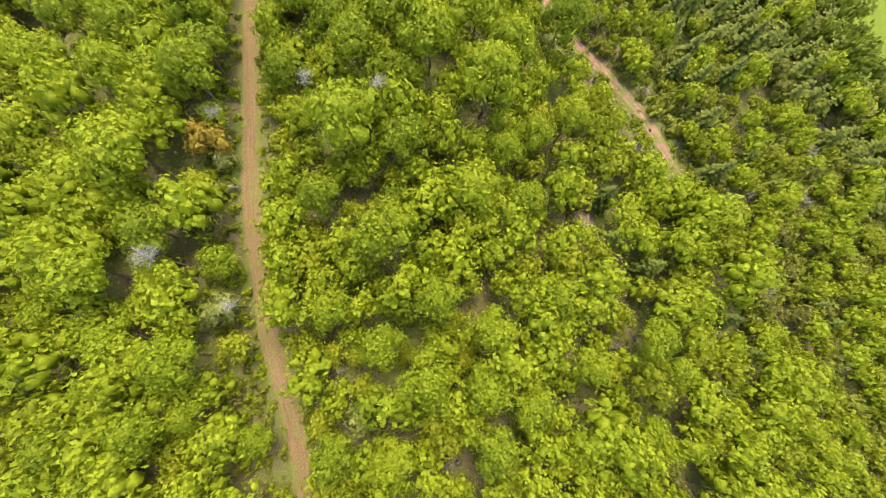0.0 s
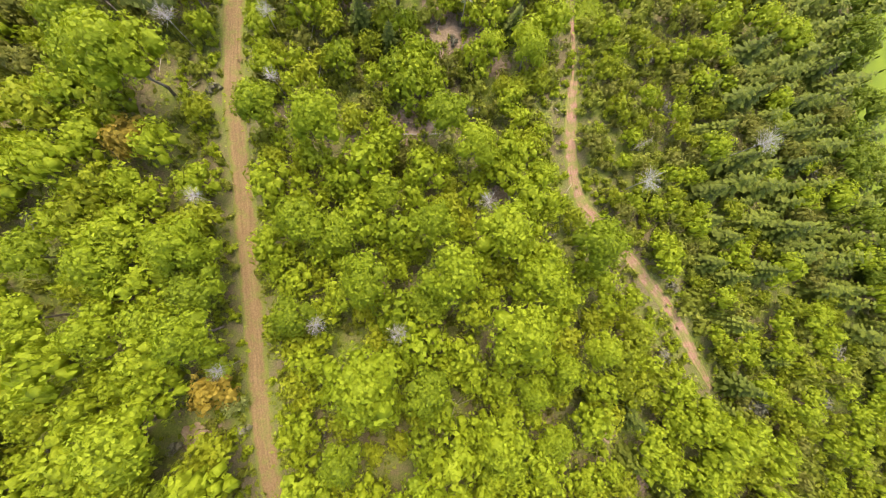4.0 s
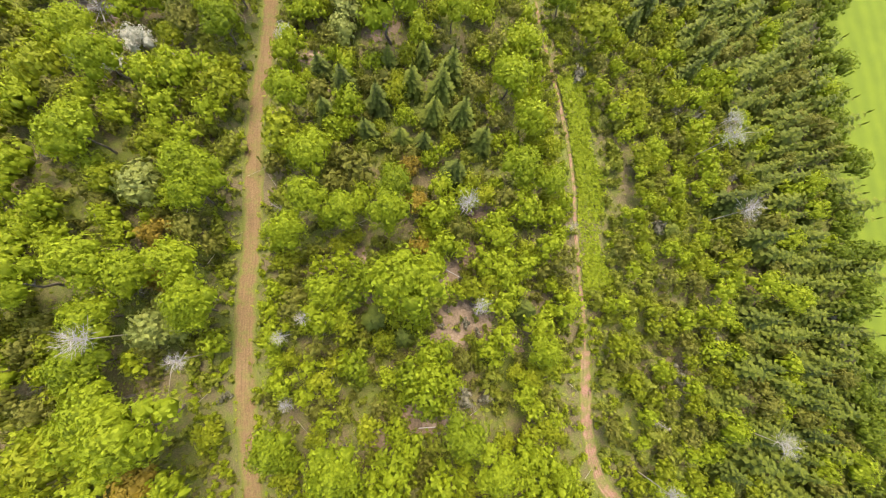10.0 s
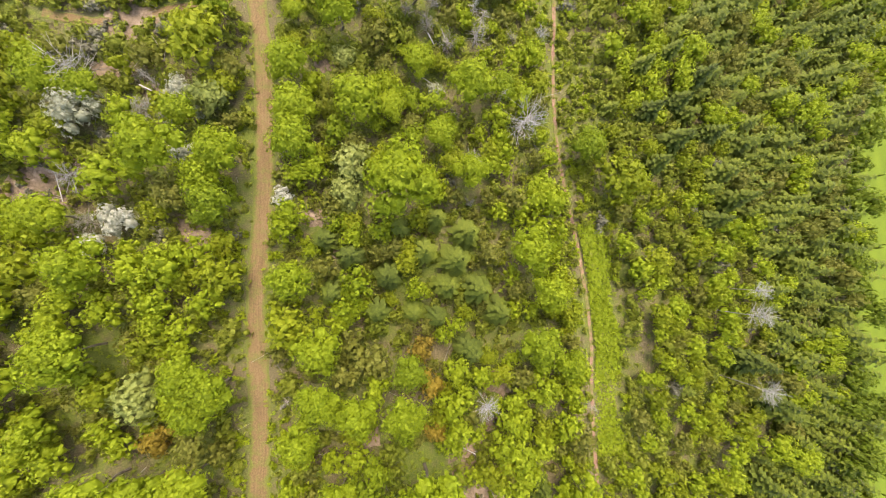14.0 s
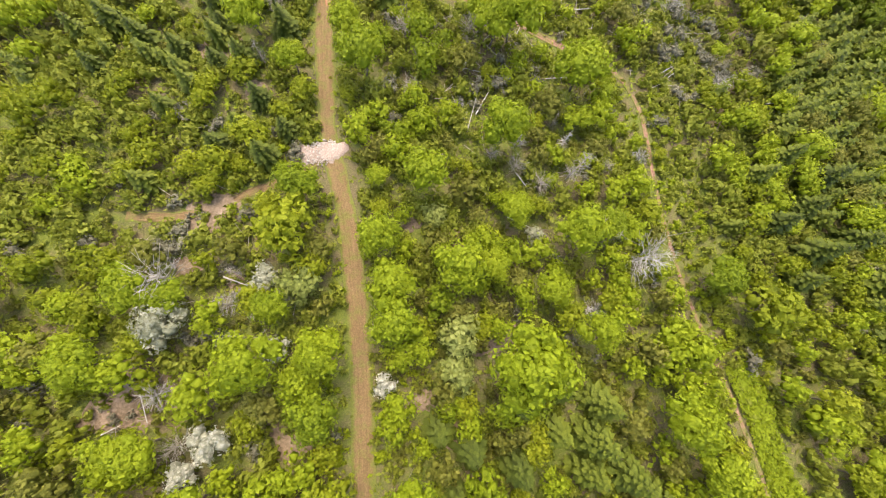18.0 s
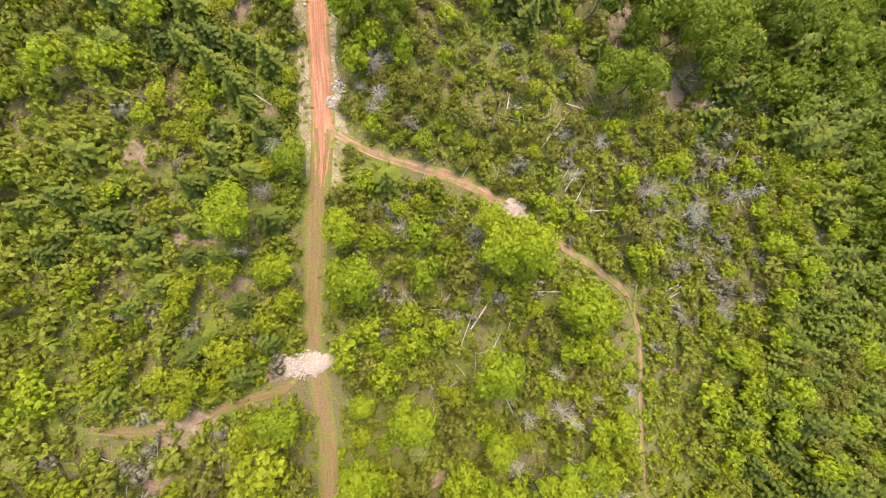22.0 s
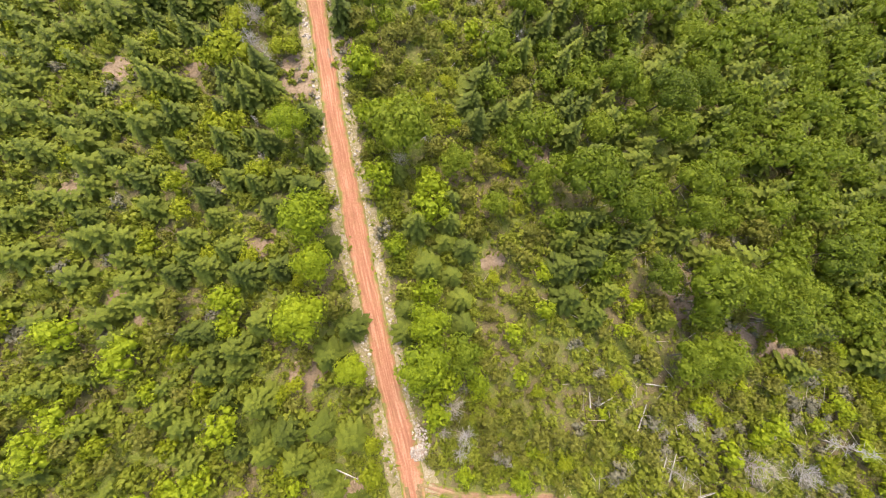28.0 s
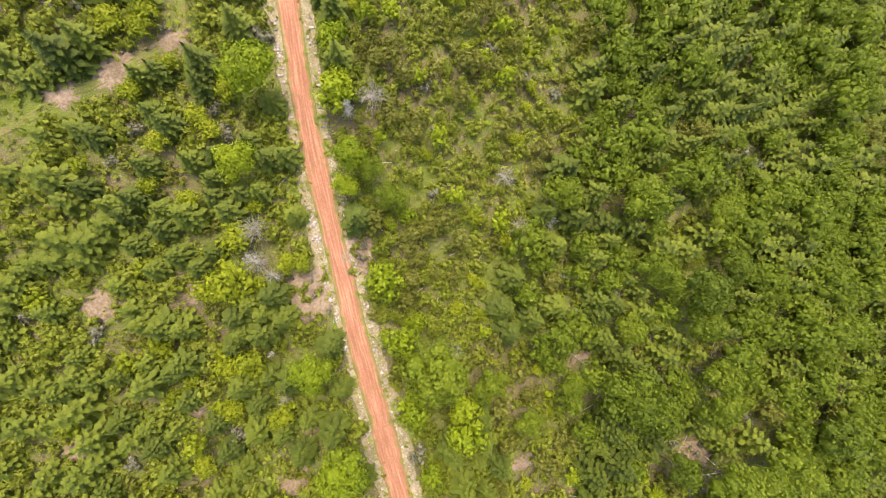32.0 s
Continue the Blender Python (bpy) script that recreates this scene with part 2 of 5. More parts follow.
# ---- building blocks ----
def mesh_of(name, verts, faces, materials, tints=None, which=None, smooth=False):
    """A mesh from arrays of corners and of equal-sided faces."""
    verts, faces = np.asarray(verts, np.float32), np.asarray(faces, np.int32)
    me = bpy.data.meshes.new(name)
    me.vertices.add(len(verts))
    me.vertices.foreach_set("co", verts.ravel())
    k = faces.shape[1]
    me.loops.add(faces.size)
    me.loops.foreach_set("vertex_index", faces.ravel())
    me.polygons.add(len(faces))
    me.polygons.foreach_set("loop_start", np.arange(0, faces.size, k, dtype=np.int32))
    for m in materials:
        me.materials.append(m)
    if which is not None:
        me.polygons.foreach_set("material_index", np.asarray(which, np.int32))
    if smooth:
        me.polygons.foreach_set("use_smooth", np.ones(len(faces), bool))
    if tints is not None:
        me.attributes.new("tint", "FLOAT", "POINT").data.foreach_set("value", np.asarray(tints, np.float32))
    me.update(calc_edges=True)
    return me


def part(name, me, parent, label=""):
    ob = new(name, me)
    ob.parent = parent
    return tagged(ob, label)


def sprays(rng, at, out, size, flat=0.5, long=1.25):
    """Small bent leaf sprays, one quad each, at the places given, facing roughly outwards."""
    k = len(at)
    nrm = out + rng.normal(0, flat, (k, 3))
    nrm /= np.linalg.norm(nrm, axis=1)[:, None] + 1e-9
    u = np.cross(nrm, rng.normal(0, 1, (k, 3)))
    u /= np.linalg.norm(u, axis=1)[:, None] + 1e-9
    v = np.cross(nrm, u)
    s = (size * rng.uniform(0.6, 1.35, k))[:, None]
    a, c = at - u * s * long * 0.5, at + u * s * long * 0.5
    b, d = at - v * s * 0.42 - nrm * s * 0.16, at + v * s * 0.42 - nrm * s * 0.16
    verts = np.stack([a, b, c, d], 1).reshape(-1, 3)
    return verts, np.arange(4 * k, dtype=np.int32).reshape(-1, 4)


def round_block():
    """A cube of 24 faces blown up to a ball: the blank of a bough."""
    pts, quads, seen = [], [], {}
    for ax in range(3):
        for s in (-1, 1):
            for i in (-1, 0):
                for j in (-1, 0):
                    q = []
                    for u, v in ((i, j), (i + 1, j), (i + 1, j + 1), (i, j + 1)):
                        p = [0, 0, 0]
                        p[ax], p[(ax + 1) % 3], p[(ax + 2) % 3] = s, u, v
                        k = tuple(p)
                        if k not in seen:
                            seen[k] = len(pts)
                            pts.append(np.array(p) / np.linalg.norm(p))
                        q.append(seen[k])
                    quads.append(q if s > 0 else q[::-1])
    return np.array(pts), np.array(quads, np.int32)


ROUND = round_block()
BLOCK = (np.array([(x, y, z) for x in (-1, 1) for y in (-1, 1) for z in (-1, 1)]) / 1.55, np.array([(0, 1, 3, 2), (4, 6, 7, 5), (0, 4, 5, 1), (2, 3, 7, 6), (0, 2, 6, 4), (1, 5, 7, 3)], np.int32))


def crown(seed, leaves, spray, lobes=9, tall=0.8, fine=True):
    """A leafy crown one unit wide in radius, standing on z = 0: rounded boughs of many sprays, with hollows between them."""
    rng = np.random.default_rng(seed)
    mid, rad = [], []
    for i in range(lobes):
        a = 2.4 * i + rng.uniform(-0.5, 0.5)
        r = 0.62 * math.sqrt(i / lobes) * rng.uniform(0.85, 1.15)
        z = tall * (0.92 - 0.85 * r * r + rng.normal(0, 0.07))
        mid.append((r * np.cos(a), r * np.sin(a), z))
        rad.append(rng.uniform(0.30, 0.44) if i else 0.42)
    mid, rad = np.array(mid), np.array(rad)
    pick = rng.choice(lobes, leaves, p=rad**2 / (rad**2).sum())
    way = rng.normal(0, 1, (leaves, 3))
    way[:, 2] = np.abs(way[:, 2]) * 1.1 - 0.35
    way /= np.linalg.norm(way, axis=1)[:, None]
    at = mid[pick] + way * (rad[pick] * rng.uniform(0.80, 1.12, leaves))[:, None]
    verts, faces = sprays(rng, at, way, spray, 0.36)
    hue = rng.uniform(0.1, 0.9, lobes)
    # tint rises with height: light from above painted into the sprays' colour
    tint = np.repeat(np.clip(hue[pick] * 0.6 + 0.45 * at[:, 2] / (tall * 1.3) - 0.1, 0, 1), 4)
    # the leafy body of each bough, lumpy and well inside its outer sprays, painted dim as inner shade
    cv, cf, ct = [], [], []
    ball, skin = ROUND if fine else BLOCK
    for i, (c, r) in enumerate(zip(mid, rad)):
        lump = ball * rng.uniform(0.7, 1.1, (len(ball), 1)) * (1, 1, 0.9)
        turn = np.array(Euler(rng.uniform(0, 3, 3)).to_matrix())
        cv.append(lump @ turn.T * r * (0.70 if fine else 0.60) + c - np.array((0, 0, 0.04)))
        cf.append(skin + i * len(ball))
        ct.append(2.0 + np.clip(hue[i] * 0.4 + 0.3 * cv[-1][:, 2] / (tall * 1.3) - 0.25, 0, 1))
    cv, cf, ct = np.concatenate(cv), np.concatenate(cf), np.concatenate(ct)
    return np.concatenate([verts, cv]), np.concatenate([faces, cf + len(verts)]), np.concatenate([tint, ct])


def spruce(seed, tiers=11, arms=11, slim=0.42):
    """A young spruce of unit radius at the foot: whorls of drooping, needle-clad arms that shorten to a pointed top."""
    rng = np.random.default_rng(seed)
    high = 1.0 / slim
    vs, ts, k = [], [], 0
    for i in range(tiers):
        f = i / (tiers - 1)
        z, reach = high * (0.06 + 0.9 * f), (1 - f) ** 0.85 * 1.0 + 0.05
        n = max(4, int(arms * (1 - 0.55 * f)))
        for j in range(n):
            a = 2 * np.pi * (j + rng.uniform(0, 0.8)) / n + i * 1.3
            r = reach * rng.uniform(0.78, 1.12)
            d, s = np.array((np.cos(a), np.sin(a), 0)), np.array((-np.sin(a), np.cos(a), 0))
            w = 0.16 * r + 0.07
            root, tip = np.array((0, 0, z + 0.10 * r)), d * r + np.array((0, 0, z - 0.20 * r))
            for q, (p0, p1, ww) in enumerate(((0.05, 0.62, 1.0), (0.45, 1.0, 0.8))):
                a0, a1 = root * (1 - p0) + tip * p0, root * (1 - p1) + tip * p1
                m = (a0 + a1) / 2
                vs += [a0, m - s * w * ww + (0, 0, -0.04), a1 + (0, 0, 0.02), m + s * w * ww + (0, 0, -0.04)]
                # tint rises from the inner arm to its tip, and towards the top
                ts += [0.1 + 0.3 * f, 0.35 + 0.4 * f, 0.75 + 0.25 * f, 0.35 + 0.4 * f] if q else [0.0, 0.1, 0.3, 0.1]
    top = high * 1.04
    for j in range(3):
        a = 2.1 * j
        d = np.array((np.cos(a), np.sin(a), 0)) * 0.07
        vs += [(0, 0, top), (d[0], d[1], top - 0.25), (0, 0, top - 0.4), (-d[1], d[0], top - 0.25)]
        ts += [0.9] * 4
    vs = np.array([tuple(v) for v in vs])
    return vs, np.arange(len(vs), dtype=np.int32).reshape(-1, 4), np.array(ts)


def prism(p, q, r0, r1, sides=5):
    """A tapered round stick from p to q."""
    p, q = np.array(p, float), np.array(q, float)
    ax = (q - p) / (np.linalg.norm(q - p) + 1e-9)
    u = np.cross(ax, (0.3, 0.2, 0.93) if abs(ax[2]) < 0.8 else (1, 0, 0))
    u /= np.linalg.norm(u)
    v = np.cross(ax, u)
    ang = np.arange(sides) * 2 * np.pi / sides
    ring = np.cos(ang)[:, None] * u + np.sin(ang)[:, None] * v
    verts = np.concatenate([p + ring * r0, q + ring * r1])
    faces = [(i, (i + 1) % sides, sides + (i + 1) % sides, sides + i) for i in range(sides)]
    return verts, np.array(faces, np.int32)


def sticks(rows, sides=4):
    vs, fs, o = [], [], 0
    for p, q, r0, r1 in rows:
        v, f = prism(p, q, r0, r1, sides)
        vs.append(v)
        fs.append(f + o)
        o += len(v)
    return np.concatenate(vs), np.concatenate(fs)


def trunk_mesh(seed, high, r, limbs=3):
    """A leaning tapered trunk with a few limbs that rise into the crown."""
    rng = np.random.default_rng(seed)
    p, rows = np.array((0.0, 0.0, -0.05)), []
    for i in range(4):
        q = p + (*rng.normal(0, 0.04 * high, 2), high / 4)
        rows.append((p, q, r * (1 - 0.2 * i), r * (0.8 - 0.2 * i)))
        p = q
    for i in range(limbs):
        a, f = rng.uniform(0, 6.28), rng.uniform(0.4, 0.8)
        b = np.array((0, 0, high * f))
        rows.append((b, b + np.array((np.cos(a), np.sin(a), 0.9)) * high * 0.28, r * 0.45, r * 0.12))
    v, f = sticks(rows, 5)
    return mesh_of("trunk", v, f, [BARK], smooth=True)


def bare_boughs(seed, dense=70, upright=False):
    """The leafless boughs of a dead tree, of unit reach."""
    rng = np.random.default_rng(seed)
    rows = []
    high = 2.3 if upright else 1.1
    rows.append(((0, 0, -0.04), (0.05, 0.03, high), 0.05, 0.012))
    for i in range(dense):
        f = rng.uniform(0.15, 1.0)
        a = rng.uniform(0, 6.28)
        base = np.array((0.05 * f, 0.03 * f, high * f))
        if upright:
            way = np.array((np.cos(a), np.sin(a), rng.normal(-0.1, 0.2))) * rng.uniform(0.35, 0.8) * (1.05 - 0.8 * f)
        else:
            way = np.array((np.cos(a), np.sin(a), rng.uniform(0.1, 0.9))) * rng.uniform(0.5, 0.95) * (1.15 - 0.55 * f)
        tip = base + way
        rows.append((base, tip, 0.010, 0.003))
        for j in range(1 if upright else 3):
            s = base + way * rng.uniform(0.4, 0.85)
            rows.append((s, s + rng.normal(0, 0.16, 3) + way * 0.2, 0.007, 0.003))
    return sticks(rows, 3)

# ---- the plan: ways through the wood ----
TRAIL_LINE = [(-3, -70), (-8, -40), (-13.5, -21), (-16.1, -12), (-18.4, -6), (-21, 3), (-23.8, 16), (-24.9, 27), (-26.2, 39), (-27.2, 50), (-28.2, 58), (-28.8, 67), (-28.6, 76), (-28.1, 86), (-28.3, 98), (-27.4, 109), (-26.4, 119), (-26, 130), (-26, 138), (-26.9, 148), (-26.6, 158), (-25.8, 168), (-24.8, 175), (-24.4, 179)]
ROAD_LINE = [(-25.2, 171), (-24.6, 177), (-24.3, 184), (-24.4, 192), (-24.1, 200), (-24, 208), (-23.6, 218), (-23.2, 228), (-22.5, 238), (-21.7, 250), (-20.5, 262), (-18.4, 276), (-14, 302), (-6, 350), (8, 430)]
GULLY_LINE = [(39, 19), (36.5, 24), (33, 31), (29.3, 36), (24.2, 42), (20.6, 46.5), (19.4, 53), (19.6, 60), (20.2, 65)]
RUT_LINE = [(20.1, 64), (20.5, 70), (20.5, 76), (20.7, 84), (21.2, 92), (20.6, 102), (19.3, 112), (18, 121), (17.8, 130), (18.3, 138), (19, 147), (18, 152)]
OVERGROWN_LINE = [(18.4, 150), (17.3, 153.5), (13.6, 157), (7.9, 161), (2.6, 165.3)]
BRANCH_LINE = [(3.6, 164.4), (2.0, 165.8), (-1.6, 168.4), (-6.2, 171), (-12.6, 173.4), (-18.3, 175.6), (-23.6, 178.8)]
SIDE_LINE = [(-28, 147), (-31, 144.5), (-34.5, 143.8), (-39.5, 142.6), (-43, 141.3), (-48, 141), (-54, 142)]
GRASS_LINE = [(-72.7, 259.9), (-60.3, 266.1), (-52, 268.8), (-46.9, 270.6), (-41.9, 271.7), (-37.5, 273.3), (-33.3, 274.6), (-31.3, 278), (-30, 287.9)]
BROAD_1 = [(-39.8, 38.1, 4.2), (-48.1, 39.3, 3.5), (-47.5, 32.0, 3.7), (-35.3, 19.2, 5.1), (-33.0, 10.3, 4.0), (-37.6, 4.9, 4.5), (-26.6, 30.0, 4.1), (-34.6, 31.2, 3.8), (-30.5, 40.0, 3.9), (-10.2, 24.1, 5.4), (-18.6, 31.7, 3.1), (-2.9, 22.4, 3.7), (-12.9, 14.6, 3.2), (-4.3, 9.8, 4.5), (6.3, 15.5, 4.3), (0.4, 36.3, 4.7), (8.0, 29.2, 4.9), (11.3, 35.3, 4.0), (7.2, 41.7, 4.8), (-9.8, 36.2, 3.9), (-17.5, 43.1, 3.7), (14.5, 23.9, 3.1), (19.7, 26.4, 3.1), (10.6, 21.5, 3.0), (19.1, 39.7, 4.1), (13.3, 15.0, 3.0), (1.7, 2.0, 3.4), (8.4, -1.6, 3.4), (16.2, 2.4, 3.1), (0.5, -7.0, 3.8), (7.6, -8.4, 3.8), (12.9, -10.1, 3.2)]
BROAD_2 = [(-4.6, -3.3, 3.3), (-11.3, 0.7, 3.3), (-9.6, -15.0, 3.1), (-3.0, -15.6, 3.1), (8.3, -14.6, 3.4), (20.0, -5.8, 3.0), (-26.7, -4.8, 3.8), (-34.2, -2.8, 3.2), (-29.6, -11.4, 3.4), (-36.8, -8.1, 2.8), (-38.4, -13.5, 3.0), (-23.8, 6.7, 2.8), (-26.1, -10.8, 2.5), (-44.0, 0.2, 2.6), (-17.9, -13.5, 2.5), (31.4, -6.7, 2.7), (28.6, -2.7, 3.1), (27.4, -13.6, 2.6), (-8.3, 85.7, 3.6), (-5.9, 76.1, 5.7), (12.0, 66.2, 2.9), (0.4, 56.8, 3.5), (3.9, 52.5, 3.4), (-15.4, 55.0, 4.1), (-22.7, 57.3, 3.4), (-36.4, 61.5, 5.1), (-32.5, 73.8, 3.3), (-45.3, 68.1, 3.9), (-51.4, 78.0, 4.5), (-44.7, 80.3, 4.2), (-34.5, 80.0, 3.8), (-13.1, 41.7, 3.5)]
BROAD_3 = [(-1.4, 42.6, 3.5), (-7.5, 47.1, 2.9), (-25.8, 38.9, 3.3), (-27.0, 34.7, 3.9), (-39.6, 30.6, 3.7), (-2.3, 32.6, 3.3), (13.5, 49.4, 2.6), (-17.0, 75.8, 3.2), (-44.8, 73.7, 3.7), (-28.9, 75.2, 3.8), (-33.4, 89.0, 3.2), (-21.6, 83.8, 3.2), (-14.2, 86.2, 3.3), (-18.8, 94.6, 3.7), (-7.2, 90.6, 3.0), (-22.3, 104.1, 3.4), (12.9, 100.3, 3.5), (10.5, 106.0, 4.0), (15.1, 90.2, 3.0), (-42.4, 63.3, 4.2), (-12.7, 128.3, 4.1), (-7.3, 115.8, 5.5), (3.4, 130.2, 3.9), (2.6, 117.7, 3.0), (-1.1, 123.4, 3.0), (-32.3, 118.6, 3.5), (-37.1, 121.5, 4.2), (-26.9, 120.9, 3.6), (-28.1, 91.2, 3.7), (-34.5, 93.1, 3.6), (-47.3, 97.0, 4.2), (-45.4, 107.4, 3.7)]
BROAD_4 = [(11.2, 92.9, 3.6), (-19.1, 88.2, 3.4), (-40.7, 79.4, 4.1), (-14.7, 140.7, 3.7), (-21.9, 133.5, 3.5), (-3.7, 134.4, 2.9), (-21.0, 122.9, 3.7), (-31.1, 114.4, 3.5), (-55.9, 123.8, 3.5), (-20.8, 158.3, 4.0), (5.6, 161.0, 4.6), (-31.2, 141.7, 3.3), (21.2, 121.5, 3.1), (-3.8, 145.4, 4.0), (-2.6, 164.7, 3.1), (-21.1, 127.7, 3.6), (-35.3, 126.9, 2.8), (-8.0, 127.5, 2.7), (8.2, 130.7, 2.8), (-20.8, 142.0, 2.0), (-50.7, 131.5, 3.4), (-46.8, 130.1, 2.8), (-50.3, 114.0, 3.2), (-22.9, 164.6, 3.0), (-2.1, 160.6, 3.9), (-17.3, 198.4, 3.3), (-14.1, 193.8, 3.3), (9.0, 152.3, 4.6), (-35.0, 167.1, 3.8), (21.7, 193.4, 5.0), (19.9, 183.7, 4.2), (28.0, 190.9, 4.3)]
BROAD_5 = [(31.0, 185.7, 4.2), (43.4, 192.2, 4.3), (-27.5, 174.0, 2.7), (-30.2, 160.1, 2.7), (20.4, 189.7, 3.4), (16.6, 196.2, 3.4), (35.2, 188.2, 3.9), (-29.5, 215.7, 4.3), (-29.7, 210.0, 3.1), (-32.3, 203.5, 3.7), (-19.5, 193.9, 4.0), (-14.1, 224.6, 5.0), (-7.8, 219.4, 3.0), (10.0, 211.8, 5.3), (14.3, 207.2, 4.1), (24.9, 203.6, 3.8), (-4.0, 211.9, 2.5), (10.0, 241.7, 3.4), (26.8, 222.0, 4.5), (20.6, 227.1, 3.7), (26.1, 208.0, 3.8), (16.0, 184.5, 3.8), (21.5, 237.2, 4.3), (14.5, 219.6, 3.1), (3.8, 214.7, 2.6), (-28.1, 195.6, 2.6), (-25.0, 266.7, 3.9), (-29.9, 257.0, 2.8), (-29.0, 229.3, 3.1), (-16.5, 254.2, 2.7), (-13.1, 247.7, 2.5), (-14.7, 252.2, 2.4)]
BROAD_6 = [(-18.2, 250.9, 2.1), (22.9, 223.9, 3.1), (34.6, 231.3, 3.2), (34.2, 223.3, 3.2), (26.2, 216.6, 3.5)]
BROAD = BROAD_1 + BROAD_2 + BROAD_3 + BROAD_4 + BROAD_5 + BROAD_6
YELLOW_1 = [(22.7, 8.1, 2.8), (13.5, 6.6, 2.9), (25.1, -0.1, 2.7), (-14.4, -3.6, 2.7), (-21.6, -3.5, 2.7), (-6.8, -8.4, 2.3), (21.1, 43.7, 2.2), (-22.2, 52.2, 2.3), (-30.6, 105.4, 3.8), (-54.5, 107.1, 4.5), (-49.2, 57.5, 4.2), (13.2, 63.3, 2.8), (-11.9, 57.4, 2.7), (-22.8, 98.2, 4.2), (26.0, 116.5, 4.4), (-15.1, 82.1, 2.3), (31.6, 103.8, 3.1), (31.6, 95.1, 2.6), (-32.3, 136.9, 5.1), (0.2, 119.8, 2.9), (-39.4, 114.3, 2.5), (16.8, 131.3, 2.9), (-45.0, 147.6, 2.3), (-41.9, 158.5, 2.3), (-29.1, 182.3, 2.0), (-30.8, 173.3, 2.0), (-50.4, 149.5, 2.6), (-42.7, 144.1, 2.2), (-45.3, 222.2, 2.1), (-35.9, 195.5, 1.6), (-35.0, 243.2, 3.6), (-36.4, 232.4, 2.6)]
YELLOW_2 = [(-33.1, 248.4, 2.8), (-39.2, 268.8, 2.0)]
YELLOW = YELLOW_1 + YELLOW_2
RUST_1 = [(-28.6, 22.7, 3.3), (-38.4, 53.7, 3.6), (-39.8, 84.6, 2.6), (-5.5, 93.2, 2.4), (-4.4, 88.2, 2.4), (-38.8, 78.3, 2.4), (-3.9, 81.6, 2.2)]
RUST = RUST_1
PALE_1 = [(-7.1, -11.5, 2.7), (-24.4, 0.7, 2.8), (-24.9, 20.8, 1.9), (-37.3, 72.3, 4.0), (-40.8, 90.7, 4.0), (-13.9, 120.0, 3.3), (-32.3, 129.0, 3.3), (-14.7, 115.7, 2.9), (-14.3, 135.6, 2.3)]
PALE = PALE_1
SPRUCE_1 = [(29.9, 6.4, 2.7), (25.1, 10.4, 2.6), (24.8, 16.3, 2.6), (38.2, 19.9, 2.7), (41.1, 28.4, 2.8), (45.7, 35.9, 2.9), (49.4, 41.8, 3.0), (40.9, 35.2, 2.5), (39.4, -0.4, 2.5), (41.8, -4.6, 2.4), (36.6, -9.2, 2.4), (38.5, 47.4, 2.7), (43.0, 51.9, 2.8), (38.2, 43.2, 2.6), (40.9, 40.7, 2.6), (41.5, 57.0, 2.4), (45.9, 61.6, 2.9), (46.0, 68.4, 3.0), (38.2, 37.1, 2.5), (45.6, 86.9, 3.3), (49.1, 80.6, 3.2), (-10.8, 71.5, 2.9), (-6.9, 69.0, 2.5), (10.6, 71.6, 2.6), (-14.6, 106.8, 3.1), (-9.6, 103.9, 3.1), (-4.4, 106.9, 3.1), (-11.4, 99.0, 3.0), (-6.4, 98.4, 2.6), (-1.2, 102.0, 3.1), (-17.1, 101.9, 3.0), (1.8, 109.1, 3.2)]
SPRUCE_2 = [(-7.8, 110.4, 2.7), (-3.0, 97.4, 2.6), (-18.0, 109.3, 2.7), (-2.5, 111.5, 2.7), (-0.0, 105.5, 3.4), (2.9, 101.1, 3.3), (5.9, 97.6, 3.2), (1.4, 92.4, 3.3), (38.1, 129.1, 3.3), (42.6, 123.4, 3.2), (43.7, 116.8, 3.2), (36.6, 122.6, 3.2), (46.1, 112.9, 3.2), (42.1, 109.5, 2.7), (41.4, 132.8, 3.3), (-50.6, 167.4, 2.8), (-54.6, 170.5, 2.8), (-45.8, 165.0, 2.8), (-40.6, 166.4, 2.6), (-35.4, 155.9, 2.4), (-44.3, 159.0, 2.4), (-48.0, 156.4, 2.4), (-35.3, 147.4, 2.9), (-41.5, 149.8, 2.7), (-50.6, 145.8, 2.6), (-32.3, 150.9, 2.4), (-38.5, 152.5, 2.4), (-56.9, 163.7, 2.4), (-37.3, 172.4, 2.5), (-58.8, 169.2, 2.4), (-16.1, 170.9, 3.3), (32.8, 127.5, 2.9)]
SPRUCE_3 = [(31.6, 134.5, 2.9), (36.5, 136.8, 3.0), (33.6, 119.2, 2.8), (-41.2, 201.8, 3.5), (-30.7, 197.9, 3.2), (-39.9, 194.7, 3.1), (-33.6, 189.6, 2.8), (-37.1, 186.9, 3.0), (-45.0, 200.0, 3.0), (-50.9, 196.5, 3.0), (-30.3, 187.6, 3.0), (-26.1, 200.9, 3.1), (2.5, 196.5, 3.5), (8.3, 196.0, 3.4), (5.2, 193.4, 3.2), (-12.3, 200.4, 2.9), (36.8, 182.6, 3.5), (32.1, 178.0, 3.3), (15.9, 189.7, 2.6), (10.0, 219.6, 3.5), (4.9, 204.8, 2.9), (35.4, 217.7, 3.2), (-15.4, 212.1, 3.2), (-9.9, 214.4, 2.9), (-9.6, 207.0, 2.8), (-15.4, 205.9, 3.2), (15.6, 240.3, 3.8), (19.5, 233.8, 3.8), (27.1, 235.5, 3.8), (0.2, 232.1, 3.4), (4.9, 226.1, 3.1), (30.2, 213.6, 3.4)]
